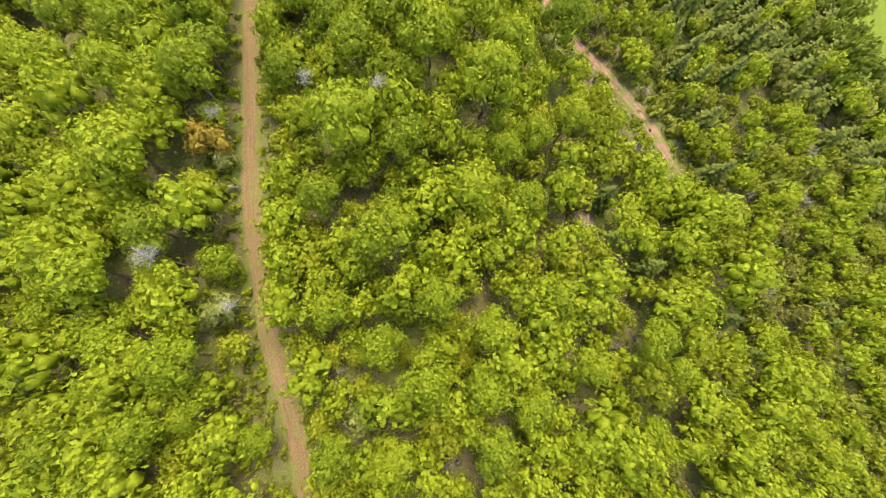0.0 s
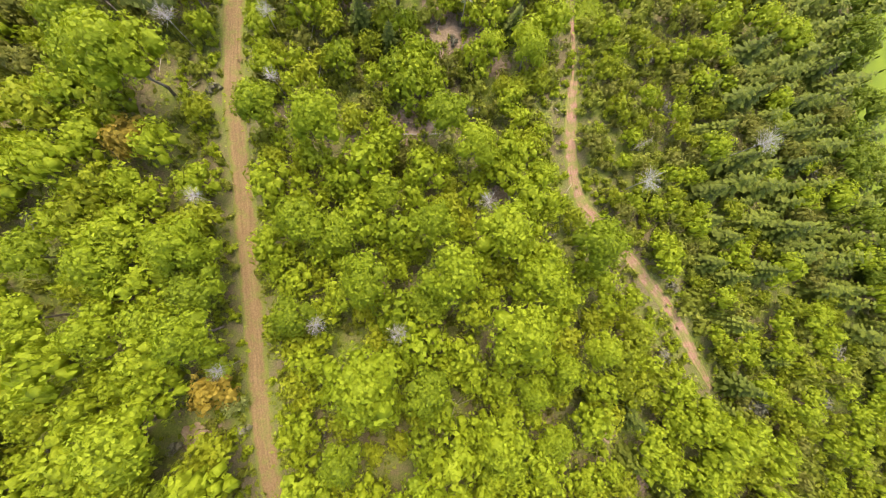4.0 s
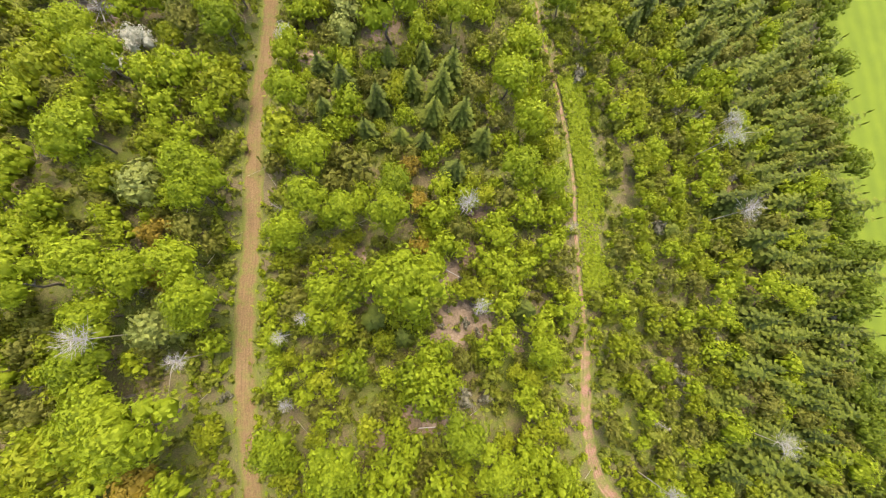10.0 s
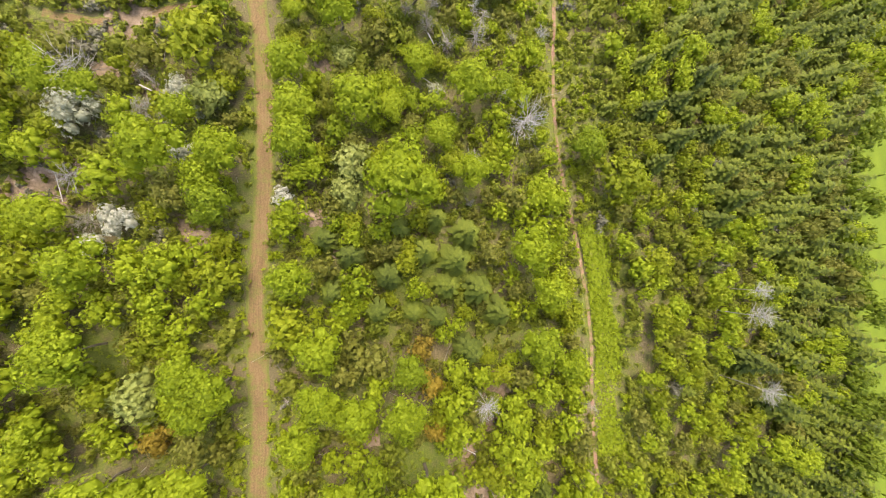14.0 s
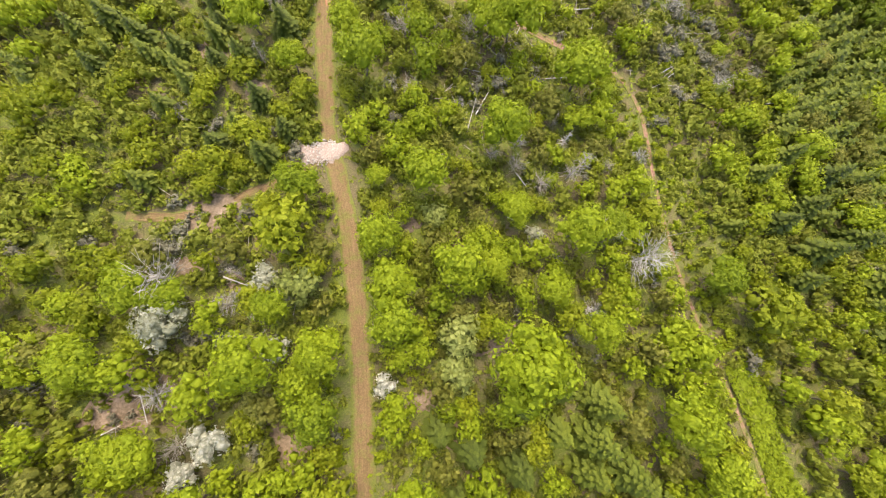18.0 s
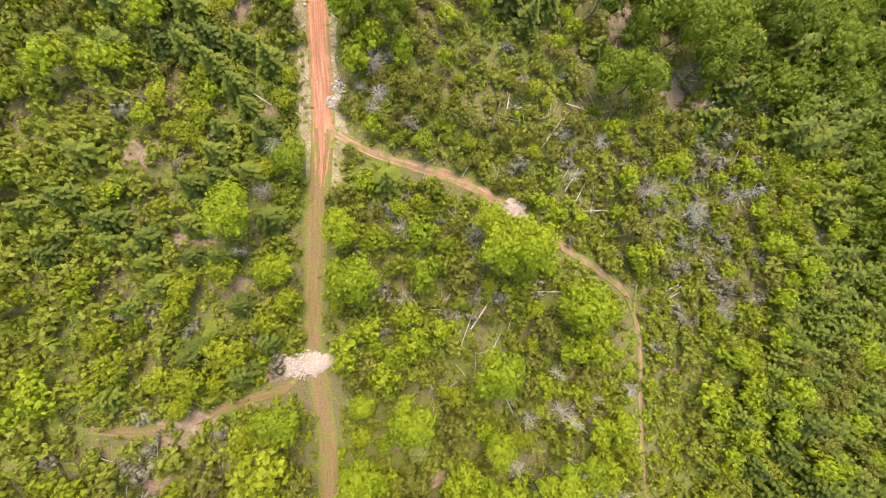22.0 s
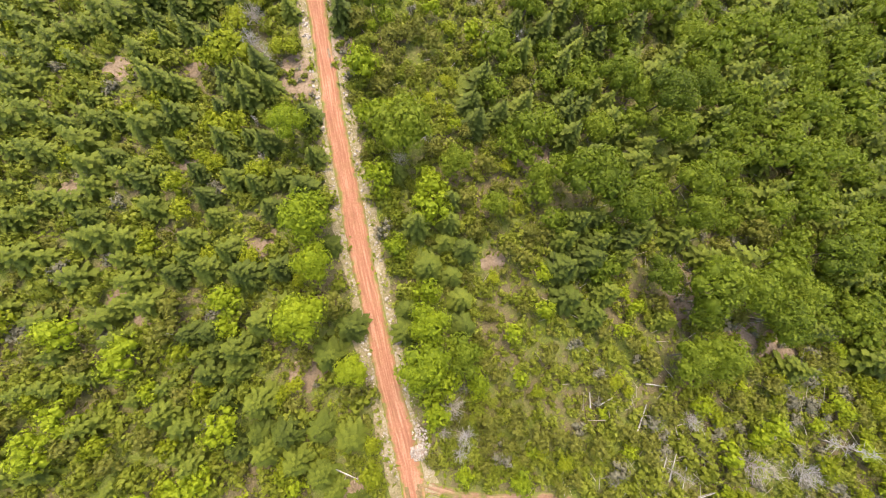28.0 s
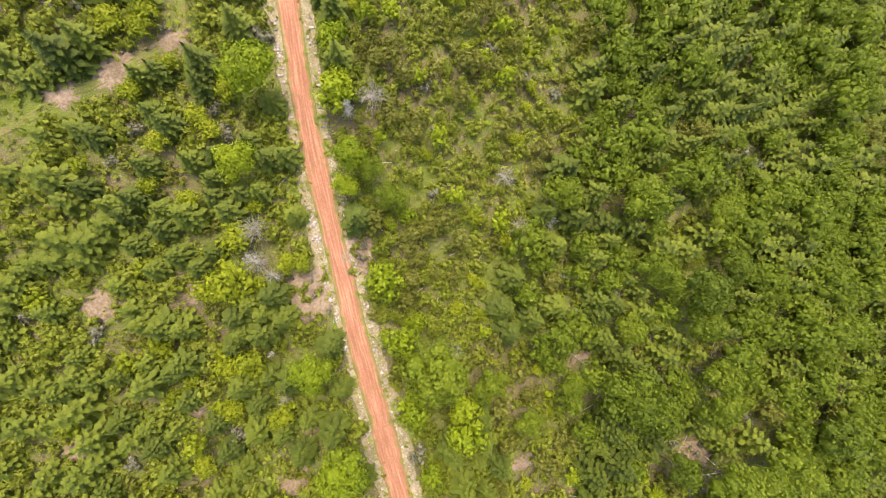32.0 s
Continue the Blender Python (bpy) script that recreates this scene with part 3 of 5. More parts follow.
SPRUCE_4 = [(-30.8, 236.7, 2.7), (-43.1, 212.9, 2.9), (-44.7, 217.4, 2.8), (-47.2, 213.2, 2.7), (-33.9, 219.0, 2.8), (-40.2, 214.5, 2.7), (-49.3, 226.5, 2.4), (-56.3, 223.1, 2.4), (-52.2, 230.7, 2.5), (-56.9, 236.3, 2.5), (-42.3, 226.5, 2.5), (-37.1, 227.0, 2.5), (-31.8, 223.0, 2.5), (20.8, 257.7, 3.2), (26.8, 261.5, 3.3), (29.7, 254.9, 3.3), (35.8, 258.0, 3.3), (30.7, 248.2, 3.3), (23.7, 251.6, 3.2), (37.3, 249.4, 3.3), (44.3, 254.4, 3.4), (42.6, 245.5, 3.3), (26.1, 242.1, 3.2), (33.4, 243.1, 3.3), (38.8, 239.0, 3.3), (7.3, 234.7, 3.3), (-2.6, 228.4, 3.2), (1.0, 225.6, 3.0), (-35.3, 259.0, 2.5), (-34.0, 253.9, 2.5), (-40.5, 254.1, 2.3), (-44.5, 250.7, 2.4)]
SPRUCE_5 = [(-40.2, 248.0, 2.5), (-45.5, 256.1, 2.3), (-38.4, 246.0, 2.3), (-47.7, 258.9, 2.3), (-40.3, 259.5, 2.3), (-54.0, 239.7, 2.2), (-51.0, 236.2, 2.2)]
SPRUCE = SPRUCE_1 + SPRUCE_2 + SPRUCE_3 + SPRUCE_4 + SPRUCE_5
TALL_1 = [(53.1, 60.5, 2.6), (52.8, 55.9, 2.6), (52.2, 51.5, 2.5), (58.4, 66.7, 2.7)]
TALL = TALL_1
OLIVE_1 = [(-12.3, 92.8, 3.7)]
OLIVE = OLIVE_1
DEAD_1 = [(-15.7, 30.5, 1.6), (-5.9, 29.3, 1.8), (-10.0, -6.5, 1.4), (-20.7, 1.3, 1.3), (-31.0, 6.6, 2.0), (-23.5, -12.8, 1.2), (-23.9, 87.7, 1.7), (2.3, 86.4, 2.1), (-22.4, 70.1, 1.4), (26.0, 47.8, 2.0), (29.0, 54.5, 1.8), (-42.2, 71.3, 2.5), (-29.8, 46.2, 1.5), (-26.6, 25.5, 1.4), (4.3, 25.0, 1.3), (41.8, 95.2, 2.4), (-33.6, 68.1, 1.7), (-21.6, 61.7, 1.3), (-47.2, 67.8, 1.9), (5.5, 45.3, 1.7), (42.1, 52.8, 2.1), (11.5, 125.6, 4.3), (6.7, 131.1, 2.4), (0.9, 138.1, 2.4), (-48.2, 132.7, 4.4), (-36.6, 130.7, 3.3), (-39.9, 132.0, 2.1), (-23.5, 122.5, 2.4), (3.3, 72.5, 1.7), (-19.6, 72.4, 1.4), (19.3, 83.4, 2.1), (43.8, 98.6, 2.0)]
DEAD_2 = [(43.1, 84.3, 2.2), (-49.7, 119.1, 2.4), (8.1, 128.7, 2.5), (3.9, 120.3, 2.0), (-23.6, 116.3, 1.9), (-41.4, 128.4, 2.2), (-37.2, 126.3, 2.2), (-47.7, 113.0, 2.2), (-47.4, 107.1, 1.7), (-0.9, 144.9, 1.8), (4.9, 147.0, 1.6), (-35.8, 122.0, 2.5), (-41.0, 123.6, 2.1), (-2.0, 141.1, 2.1), (5.3, 143.5, 2.1), (-30.6, 176.0, 1.8), (-31.9, 129.8, 2.0), (-44.5, 112.6, 2.4), (10.0, 170.3, 2.3), (10.7, 139.2, 1.5), (-13.9, 164.4, 2.6), (21.0, 168.1, 3.3), (34.9, 166.3, 3.4), (-17.2, 187.2, 2.5), (-16.2, 183.1, 2.1), (-32.0, 170.2, 2.0), (-34.9, 162.6, 2.0), (-4.3, 163.6, 2.3), (-12.4, 160.5, 1.6), (-14.3, 154.9, 2.2), (5.1, 138.5, 3.6), (-7.9, 152.3, 1.2)]
DEAD_3 = [(16.4, 139.9, 1.7), (-5.1, 143.4, 1.6), (-12.0, 143.5, 1.4), (31.8, 149.7, 2.4), (28.4, 164.4, 2.6), (-30.8, 248.8, 2.7), (-33.8, 232.6, 1.2), (-17.6, 181.2, 1.6), (-18.8, 184.4, 1.3), (3.6, 246.3, 2.2), (8.1, 224.4, 1.3), (8.1, 238.0, 1.8), (15.1, 175.5, 1.9), (-11.3, 261.6, 2.8), (-15.1, 260.3, 2.4), (-32.1, 244.7, 2.3), (-30.7, 242.4, 1.8), (3.6, 238.8, 2.2), (8.0, 229.7, 1.4), (-33.9, 226.5, 1.4), (-15.3, 222.1, 1.7), (-10.7, 224.8, 1.7), (16.9, 210.1, 1.1)]
DEAD = DEAD_1 + DEAD_2 + DEAD_3
BARE_1 = [(-31.4, 15.8, 2.3), (22.3, 14.2, 2.2), (3.5, 5.1, 1.3), (-34.9, 2.4, 1.8), (27.9, 6.7, 1.9), (-27.7, -12.0, 1.7), (1.5, 70.5, 4.8), (-11.1, 54.9, 1.8), (8.4, 47.4, 1.7), (-9.2, 34.5, 1.1), (9.2, 66.7, 1.7), (3.6, 81.3, 2.2), (-13.9, 80.9, 1.9), (-4.8, 57.1, 2.8), (-36.0, 112.6, 2.1), (-19.3, 112.8, 1.7), (0.8, 77.8, 2.8), (5.8, 86.6, 2.1), (-11.7, 74.9, 1.4), (-54.7, 118.5, 3.3), (-35.6, 110.3, 2.0), (-43.5, 142.0, 2.4), (-46.7, 134.2, 1.6), (-16.2, 108.3, 1.8), (-11.6, 132.9, 1.2), (-7.1, 118.8, 1.6), (-43.0, 141.1, 3.1), (-53.8, 119.0, 4.2), (-12.5, 130.8, 1.4), (-17.4, 135.4, 1.2), (-34.1, 110.5, 1.3), (-9.7, 117.9, 1.9)]
BARE_2 = [(-39.8, 131.2, 2.3), (-41.4, 165.2, 3.6), (20.3, 190.4, 3.2), (33.6, 180.1, 3.6), (-47.5, 176.4, 2.0), (-32.1, 180.6, 1.7), (-36.4, 158.3, 1.6), (-31.9, 146.2, 1.2), (-33.8, 196.2, 2.5), (-26.9, 240.5, 2.6), (-19.0, 243.0, 2.3), (22.7, 194.9, 2.6), (-55.1, 212.5, 1.7), (-36.9, 215.0, 2.0), (28.3, 183.4, 2.9), (-59.0, 228.7, 1.7), (-52.4, 208.6, 1.4), (-5.6, 204.6, 1.5), (-27.3, 237.4, 3.5), (-19.0, 240.6, 2.7), (5.6, 218.2, 3.1), (-47.7, 271.0, 2.0), (-50.5, 245.0, 2.3), (-40.9, 243.0, 1.6), (-41.2, 272.5, 2.5), (-33.2, 274.5, 2.1), (-44.6, 228.9, 1.2)]
BARE = BARE_1 + BARE_2
LOG_1 = [(-1.5, 20.0, 0.9, 17.5), (-4.3, 18.7, 1.3, 19.4), (-27.9, -11.9, -24.9, -14.7), (-18.4, 68.2, -17.7, 71.6), (-10.5, 34.5, -8.4, 34.2), (9.4, 50.3, 9.8, 45.8), (-17.2, 62.0, -16.5, 67.3), (-55.9, 70.4, -49.9, 69.0), (-51.4, 66.5, -46.6, 65.7), (-5.3, 56.2, 0.3, 56.2), (-1.6, 78.9, 3.0, 76.1), (-4.3, 134.3, 0.5, 130.9), (-52.5, 120.1, -51.4, 116.1), (-51.3, 129.8, -46.8, 127.2), (-1.8, 140.4, -0.9, 138.1), (-6.3, 158.1, -4.0, 162.1), (-5.9, 150.1, -2.6, 154.3), (-42.1, 132.0, -39.2, 130.4), (-6.4, 157.5, -4.4, 160.9), (-7.7, 147.4, -4.9, 153.7), (9.4, 168.7, 11.6, 171.9), (-49.7, 117.0, -51.2, 121.4), (0.6, 159.5, 3.5, 163.5), (23.7, 151.8, 25.3, 152.6), (-5.6, 171.5, -4.1, 173.6)]
LOG_2 = [(8.0, 168.7, 10.8, 172.9), (10.7, 166.7, 13.5, 171.4), (-56.7, 115.7, -54.4, 116.4), (5.4, 165.8, 15.4, 165.5), (4.9, 181.5, 6.2, 179.7), (5.9, 174.6, 9.7, 179.3), (-7.5, 158.3, -2.5, 156.0), (-5.7, 153.5, -3.7, 156.6), (-0.2, 154.8, 9.1, 154.1), (18.6, 159.5, 23.1, 159.3), (-3.2, 146.8, -1.7, 149.4), (23.6, 153.1, 25.1, 153.7), (14.4, 161.4, 15.1, 162.9), (-33.7, 184.3, -30.8, 182.1), (38.9, 146.0, 43.6, 145.6), (33.5, 143.3, 37.7, 140.9), (21.5, 191.1, 25.0, 190.3), (1.7, 181.1, 2.0, 182.5), (3.0, 181.1, 5.2, 181.6), (10.8, 181.8, 13.9, 180.5), (-60.2, 210.7, -58.4, 210.4), (-51.0, 206.6, -49.4, 205.9), (25.9, 196.4, 29.3, 196.7), (6.0, 218.1, 7.7, 215.7), (-18.1, 241.2, -17.0, 239.2)]
LOG_3 = [(0.7, 220.8, 3.6, 222.6), (23.4, 193.7, 25.0, 191.2)]
LOGS = LOG_1 + LOG_2 + LOG_3


def curve_of(points, step=0.8):
    """A smooth line through the points, in even steps."""
    p = np.array(points, float)
    p = np.vstack([2 * p[0] - p[1], p, 2 * p[-1] - p[-2]])
    out = []
    for i in range(1, len(p) - 2):
        n = max(2, int(np.linalg.norm(p[i + 1] - p[i]) / step))
        for t in np.linspace(0, 1, n, endpoint=False):
            out.append(0.5 * (2 * p[i] + (p[i + 1] - p[i - 1]) * t + (2 * p[i - 1] - 5 * p[i] + 4 * p[i + 1] - p[i + 2]) * t**2 + (3 * p[i] - p[i - 1] - 3 * p[i + 1] + p[i + 2]) * t**3))
    return np.array(out + [p[-2]])


WAYS = {"trail": (curve_of(TRAIL_LINE), 1.15), "road": (curve_of(ROAD_LINE), 1.4), "gully": (curve_of(GULLY_LINE), 0.8), "rut": (curve_of(RUT_LINE), 0.28), "branch": (curve_of(BRANCH_LINE), 0.75), "overgrown": (curve_of(OVERGROWN_LINE), 0.5), "side": (curve_of(SIDE_LINE), 0.6), "track": (curve_of(GRASS_LINE), 0.45)}


def clear_of(x, y):
    """How far places lie outside the nearest way's edge."""
    x, y = np.atleast_1d(x), np.atleast_1d(y)
    best = np.full(x.shape, 1e9)
    for line, half in WAYS.values():
        for i in range(0, len(line), 2):
            best = np.minimum(best, np.hypot(x - line[i, 0], y - line[i, 1]) - half)
    return best


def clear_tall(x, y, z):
    """The same for a crown at height z, also in the camera's view."""
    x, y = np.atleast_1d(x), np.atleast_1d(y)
    # x of the camera's path; crowns stay off the ways as seen from there
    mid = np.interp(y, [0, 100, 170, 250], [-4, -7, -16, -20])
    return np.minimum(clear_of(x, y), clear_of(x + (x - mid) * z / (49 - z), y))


def trail_x(y):
    line = np.vstack([WAYS["trail"][0], WAYS["road"][0][8:]])
    return np.interp(y, line[:, 1], line[:, 0])


def field_edge(y):
    return np.interp(y, [16, 35, 51, 85, 120, 134, 160], [90, 70, 66.5, 69.5, 73, 80, 120])


def in_field(x, y):
    return (x > field_edge(y)) & (y > 28) & (y < 150)


# ---- ground: one sheet out to the horizon ----
def lines(a, b, step, far):
    mid = np.arange(a, b + step, step)
    return np.concatenate([[a - q for q in far[::-1]], mid, [b + q for q in far]])


gx, gy = lines(-130, 130, 2.0, (30, 120, 500, 2500)), lines(-60, 340, 2.0, (30, 120, 500, 2500))
GX, GY = np.meshgrid(gx, gy)
near = np.clip((clear_of(GX.ravel(), GY.ravel()) - 3.2) / 5.0, 0, 1).reshape(GX.shape)
near = np.where(in_field(GX + 4, GY), 0, near)
near = np.where((np.abs(GX) > 131) | (GY < -61) | (GY > 341), 0, near)


def ground_z(x, y):
    """Low humps and hollows of the forest floor."""
    return 0.22 * np.sin(x * 0.31 + 1.7 * np.sin(y * 0.13)) + 0.18 * np.sin(y * 0.37 + 1.3 * np.sin(x * 0.17)) - 0.2


GZ = near * ground_z(GX, GY)
idx = np.arange(GX.size).reshape(GX.shape)
quads = np.stack([idx[:-1, :-1], idx[:-1, 1:], idx[1:, 1:], idx[1:, :-1]], -1).reshape(-1, 4)
ground = new("ground", mesh_of("ground", np.stack([GX, GY, GZ], -1).reshape(-1, 3), quads, [GROUND], smooth=True))
tagged(ground, "brown and green forest floor with litter, grass and bare soil", "ground", kind="structure")


def lay_way(name, key, material, label, category, rut=0.06, lift=0.03, seed=1):
    """A worn way with two wheel ruts, raised rims and an uneven edge."""
    line, half = WAYS[key]
    rng = np.random.default_rng(seed)
    d = np.gradient(line, axis=0)
    d /= np.linalg.norm(d, axis=1)[:, None]
    side = np.stack([d[:, 1], -d[:, 0]], 1)
    cols = np.linspace(-1, 1, 17)
    run = np.concatenate([[0], np.cumsum(np.linalg.norm(np.diff(line, axis=0), axis=1))])
    verts, uvs = [], []
    wob = [np.convolve(rng.normal(0, 1, len(line) + 8), np.ones(9) / 3, "valid") * 0.09 for _ in range(2)]
    for i, p in enumerate(line):
        for c in cols:
            w = half * 1.25 * (1 + (wob[0][i] if c < 0 else wob[1][i])) * min(1.0, 0.45 + run[i] / 14)
            z = lift + 0.07 - rut * (math.exp(-((abs(c) - 0.42) / 0.13) ** 2)) - 0.09 * abs(c) ** 6 + 0.012 * math.sin(run[i] * 1.7 + c * 5)
            verts.append((*(p + side[i] * c * w), z))
            uvs.append(((c + 1) / 2, run[i]))
    n = len(cols)
    faces = [(i * n + j, i * n + j + 1, (i + 1) * n + j + 1, (i + 1) * n + j) for i in range(len(line) - 1) for j in range(n - 1)]
    me = mesh_of(name, verts, faces, [material], smooth=True)
    if me.polygons[0].normal.z < 0:
        me.flip_normals()
    uv = me.uv_layers.new(name="way")
    k = np.empty(len(me.loops), np.int32)
    me.loops.foreach_get("vertex_index", k)
    uv.data.foreach_set("uv", np.array(uvs, np.float32)[k].ravel())
    return tagged(new(name, me), label, category, kind="structure")


lay_way("trail", "trail", TRAIL, "narrow brown earth trail with a grassy crown", "trail", 0.05)
lay_way("road", "road", RED_EARTH, "red earth forest road with pale wheel ruts", "road", 0.08, 0.036, 2)
lay_way("gully_trail", "gully", GULLY, "eroded red earth track between bushes", "trail", 0.10, 0.03, 3)
lay_way("rut_trail", "rut", GULLY, "narrow overgrown rut in red earth", "trail", 0.04, 0.026, 4)
lay_way("branch_trail", "branch", BRANCH, "rutted red earth side track joining the road", "trail", 0.07, 0.032, 5)
lay_way("overgrown_trail", "overgrown", GULLY, "faint overgrown end of the red side track", "trail", 0.04, 0.028, 8)
lay_way("side_trail", "side", TRAIL, "faint brown side trail", "trail", 0.04, 0.024, 6)
lay_way("grass_track", "track", GRASSY, "overgrown grassy track", "trail", 0.04, 0.024, 7)

fy = np.linspace(29, 149, 40)
fv = [(field_edge(y) + (0 if j == 0 else 20 * j), y, 0.01) for y in fy for j in range(9)]
ff = [(i * 9 + j, i * 9 + j + 1, i * 9 + j + 10, i * 9 + j + 9) for i in range(39) for j in range(8)]
tagged(new("field", mesh_of("field", fv, ff, [FIELD])), "mown bright green grass field beside the wood", "field", kind="structure")


def patch(x, y, r, material, name, label, seed, z=0.03):
    """A bare patch of soil, thin at its ragged rim."""
    rng = np.random.default_rng(seed)
    base = float(ground_z(x, y)) * float(np.clip((clear_of(x, y)[0] - 3.2) / 5, 0, 1))
    n, v = 20, [(x, y, base + z + 0.10)]
    k = rng.normal(0, 0.16, n)
    for q, g in ((0.55, 0.08), (1.0, 0.0), (1.25, -0.25)):
        for i in range(n):
            a = 2 * math.pi * i / n
            rr = r * q * (1 + k[i] * q) * (1.2 if math.cos(a) ** 2 > 0.5 else 0.9)
            px, py = x + rr * math.cos(a), y + rr * math.sin(a)
            v.append((px, py, float(ground_z(px, py)) * float(np.clip((clear_of(px, py)[0] - 3.2) / 5, 0, 1)) + z + g))
    bm = bmesh.new()
    bv = [bm.verts.new(p) for p in v]
    for i in range(n):
        j = (i + 1) % n
        bm.faces.new((bv[0], bv[1 + i], bv[1 + j]))
        bm.faces.new((bv[1 + i], bv[1 + n + i], bv[1 + n + j], bv[1 + j]))
        bm.faces.new((bv[1 + n + i], bv[1 + 2 * n + i], bv[1 + 2 * n + j], bv[1 + n + j]))
    me = bpy.data.meshes.new(name)
    bm.to_mesh(me)
    bm.free()
    me.materials.append(material)
    me.polygons.foreach_set("use_smooth", np.ones(len(me.polygons), bool))
    return tagged(new(name, me), label, "soil", "bare patches", "structure")


for i, (x, y, r) in enumerate(BARE):
    patch(x, y, r * 0.95, SOIL, "bare_soil", "bare pinkish brown soil between bushes", 50 + i)
patch(-26.9, 147.3, 1.7, GRAVEL, "gravel_patch", "pale pink gravel heaped on the trail", 7, 0.16)
patch(-29.3, 147.5, 1.6, GRAVEL, "gravel_patch", "pale pink gravel heaped beside the trail", 8, 0.10)
patch(1.8, 166.3, 1.8, GRAVEL, "gravel_patch", "pale gravel heaped on the side track", 9, 0.15)
patch(-22.4, 182.6, 1.2, GRAVEL, "gravel_patch", "pale gravel heaped beside the road fork", 10, 0.05)

# ---- trees that can be told apart ----
RNG = np.random.default_rng(11)
TAKEN = []


def grown(y):
    """The wood stands taller at its old end than in the young growth by the road."""
    return float(np.interp(y, [-30, 105, 130, 300], [1.28, 1.28, 1.05, 1.0]))


def put(kind, models, x, y, r, label, category, group, squash=1.0):
    """One tree of the kind, of crown radius r, turned at random."""
    ob = models[int(RNG.integers(len(models)))]
    z = r * squash * grown(y)
    # slid sideways until it clears the ways in the camera's view
    moves = np.array([0.2 * r * k * side for k in range(12) for side in (1, -1)])
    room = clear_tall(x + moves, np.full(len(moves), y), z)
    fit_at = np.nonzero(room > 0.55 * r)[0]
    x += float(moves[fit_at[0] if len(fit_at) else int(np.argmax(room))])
    z = float(ground_z(x, y)) * float(np.clip((clear_of(x, y)[0] - 3.2) / 5, 0, 1))
    got = copy_thing(ob, pose(x, y, z, 0, 0, float(RNG.uniform(0, 360))))
    got.scale = (r, r, r * squash * grown(y))
    got.name = kind
    tagged(got, label, category, group)
    TAKEN.append((x, y, r))
    return got


def tree_model(name, leaf, seed, leaves, spray, tall, lobes, stem, fine=True):
    """A tree of unit crown radius: trunk and crown under one foot."""
    root = new(name)
    v, f, t = crown(seed, leaves, spray, lobes, tall, fine)
    v = v + (0, 0, stem)
    part("trunk", trunk_mesh(seed, stem + tall * 0.7, 0.05), root, "grey-brown trunk")
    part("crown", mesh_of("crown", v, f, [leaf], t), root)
    return root


def spruce_model(seed, slim):
    root = new("spruce")
    v, f, t = spruce(seed, 12, 12, slim)
    part("trunk", mesh_of("trunk", *prism((0, 0, -0.05), (0, 0, 1 / slim), 0.045, 0.01, 6), [BARK]), root, "thin brown trunk")
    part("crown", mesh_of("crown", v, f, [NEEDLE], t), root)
    return root


def dead_model(seed, upright, stem=0.0):
    """A dead tree; with a stem its boughs stand as high as the crowns round it."""
    root = new("dead_tree")
    v, f = bare_boughs(seed, 80 if upright else 60, upright)
    v = v + (0, 0, stem)
    v[:3, 2] -= stem
    part("trunk", mesh_of("trunk", v[:6], f[:3], [DEADWOOD]), root)
    part("bare_crown", mesh_of("bare_crown", v[6:], f[3:] - 6, [BLEACHED if seed % 2 else DEADWOOD]), root)
    return root


broad_models = [tree_model("broadleaf_tree", LEAF, 100 + i, 1600, 0.090, 0.80 + 0.08 * (i % 3), 13 + i % 4, 0.75 + 0.15 * (i % 3)) for i in range(6)]
deep_models = [tree_model("poplar", LEAF_DEEP, 110 + i, 1800, 0.085, 0.85, 11, 0.7) for i in range(4)]
yellow_models = [tree_model("young_tree", LEAF_YELLOW, 120 + i, 480, 0.145, 0.75, 9, 0.35, False) for i in range(3)]
pale_models = [tree_model("willow", LEAF_PALE, 130 + i, 400, 0.16, 0.8, 11, 0.4) for i in range(3)]
rust_models = [tree_model("bronze_tree", LEAF_RUST, 140 + i, 380, 0.16, 0.8, 9, 0.4) for i in range(2)]
olive_models = [tree_model("olive_tree", OLIVE_LEAF, 145 + i, 300, 0.18, 0.8, 10, 0.4, False) for i in range(2)]
spruce_models = [spruce_model(150 + i, 0.42 + 0.05 * (i % 3)) for i in range(5)]
dead_models = [dead_model(160 + i, False) for i in range(4)]
stag_models = [dead_model(165 + 2 * i, False, 3.0) for i in range(3)]
snag_models = [dead_model(170 + i, True) for i in range(3)]
blossom_models = [tree_model("blossom_tree", BLOSSOM_LEAF, 150 + i, 420, 0.13, 0.7, 12, 0.35) for i in range(3)]
models = blossom_models + broad_models + deep_models + yellow_models + pale_models + rust_models + olive_models + spruce_models + dead_models + stag_models + snag_models

for x, y, r in BROAD:
    if y > 180 and x > -16:
        put("poplar", deep_models, x, y, r, "tall poplar with a deep green crown", "tree", "poplars", 1.0)
        continue
    put("broadleaf_tree", broad_models, x, y, r, "broadleaf tree with a full fresh green crown", "tree", "broadleaf trees", 0.9)
for x, y, r in YELLOW:
    put("young_tree", yellow_models, x, y, r, "young tree with bright yellow-green leaves", "tree", "young trees", 0.9)
for x, y, r in PALE:
    put("willow", pale_models, x, y, r, "willow with pale grey-green leaves", "tree", "willows", 0.9)
for x, y, r in RUST:
    put("bronze_tree", rust_models, x, y, r, "tree with bronze yellow spring leaves", "tree", "bronze trees", 0.9)
for x, y, r in OLIVE:
    put("olive_tree", olive_models, x, y, r, "tree with dull olive leaves", "tree", "olive trees", 0.9)
for x, y, r in SPRUCE:
    put("spruce", spruce_models, x, y, r * 0.88, "dark green young spruce", "spruce", "spruces")
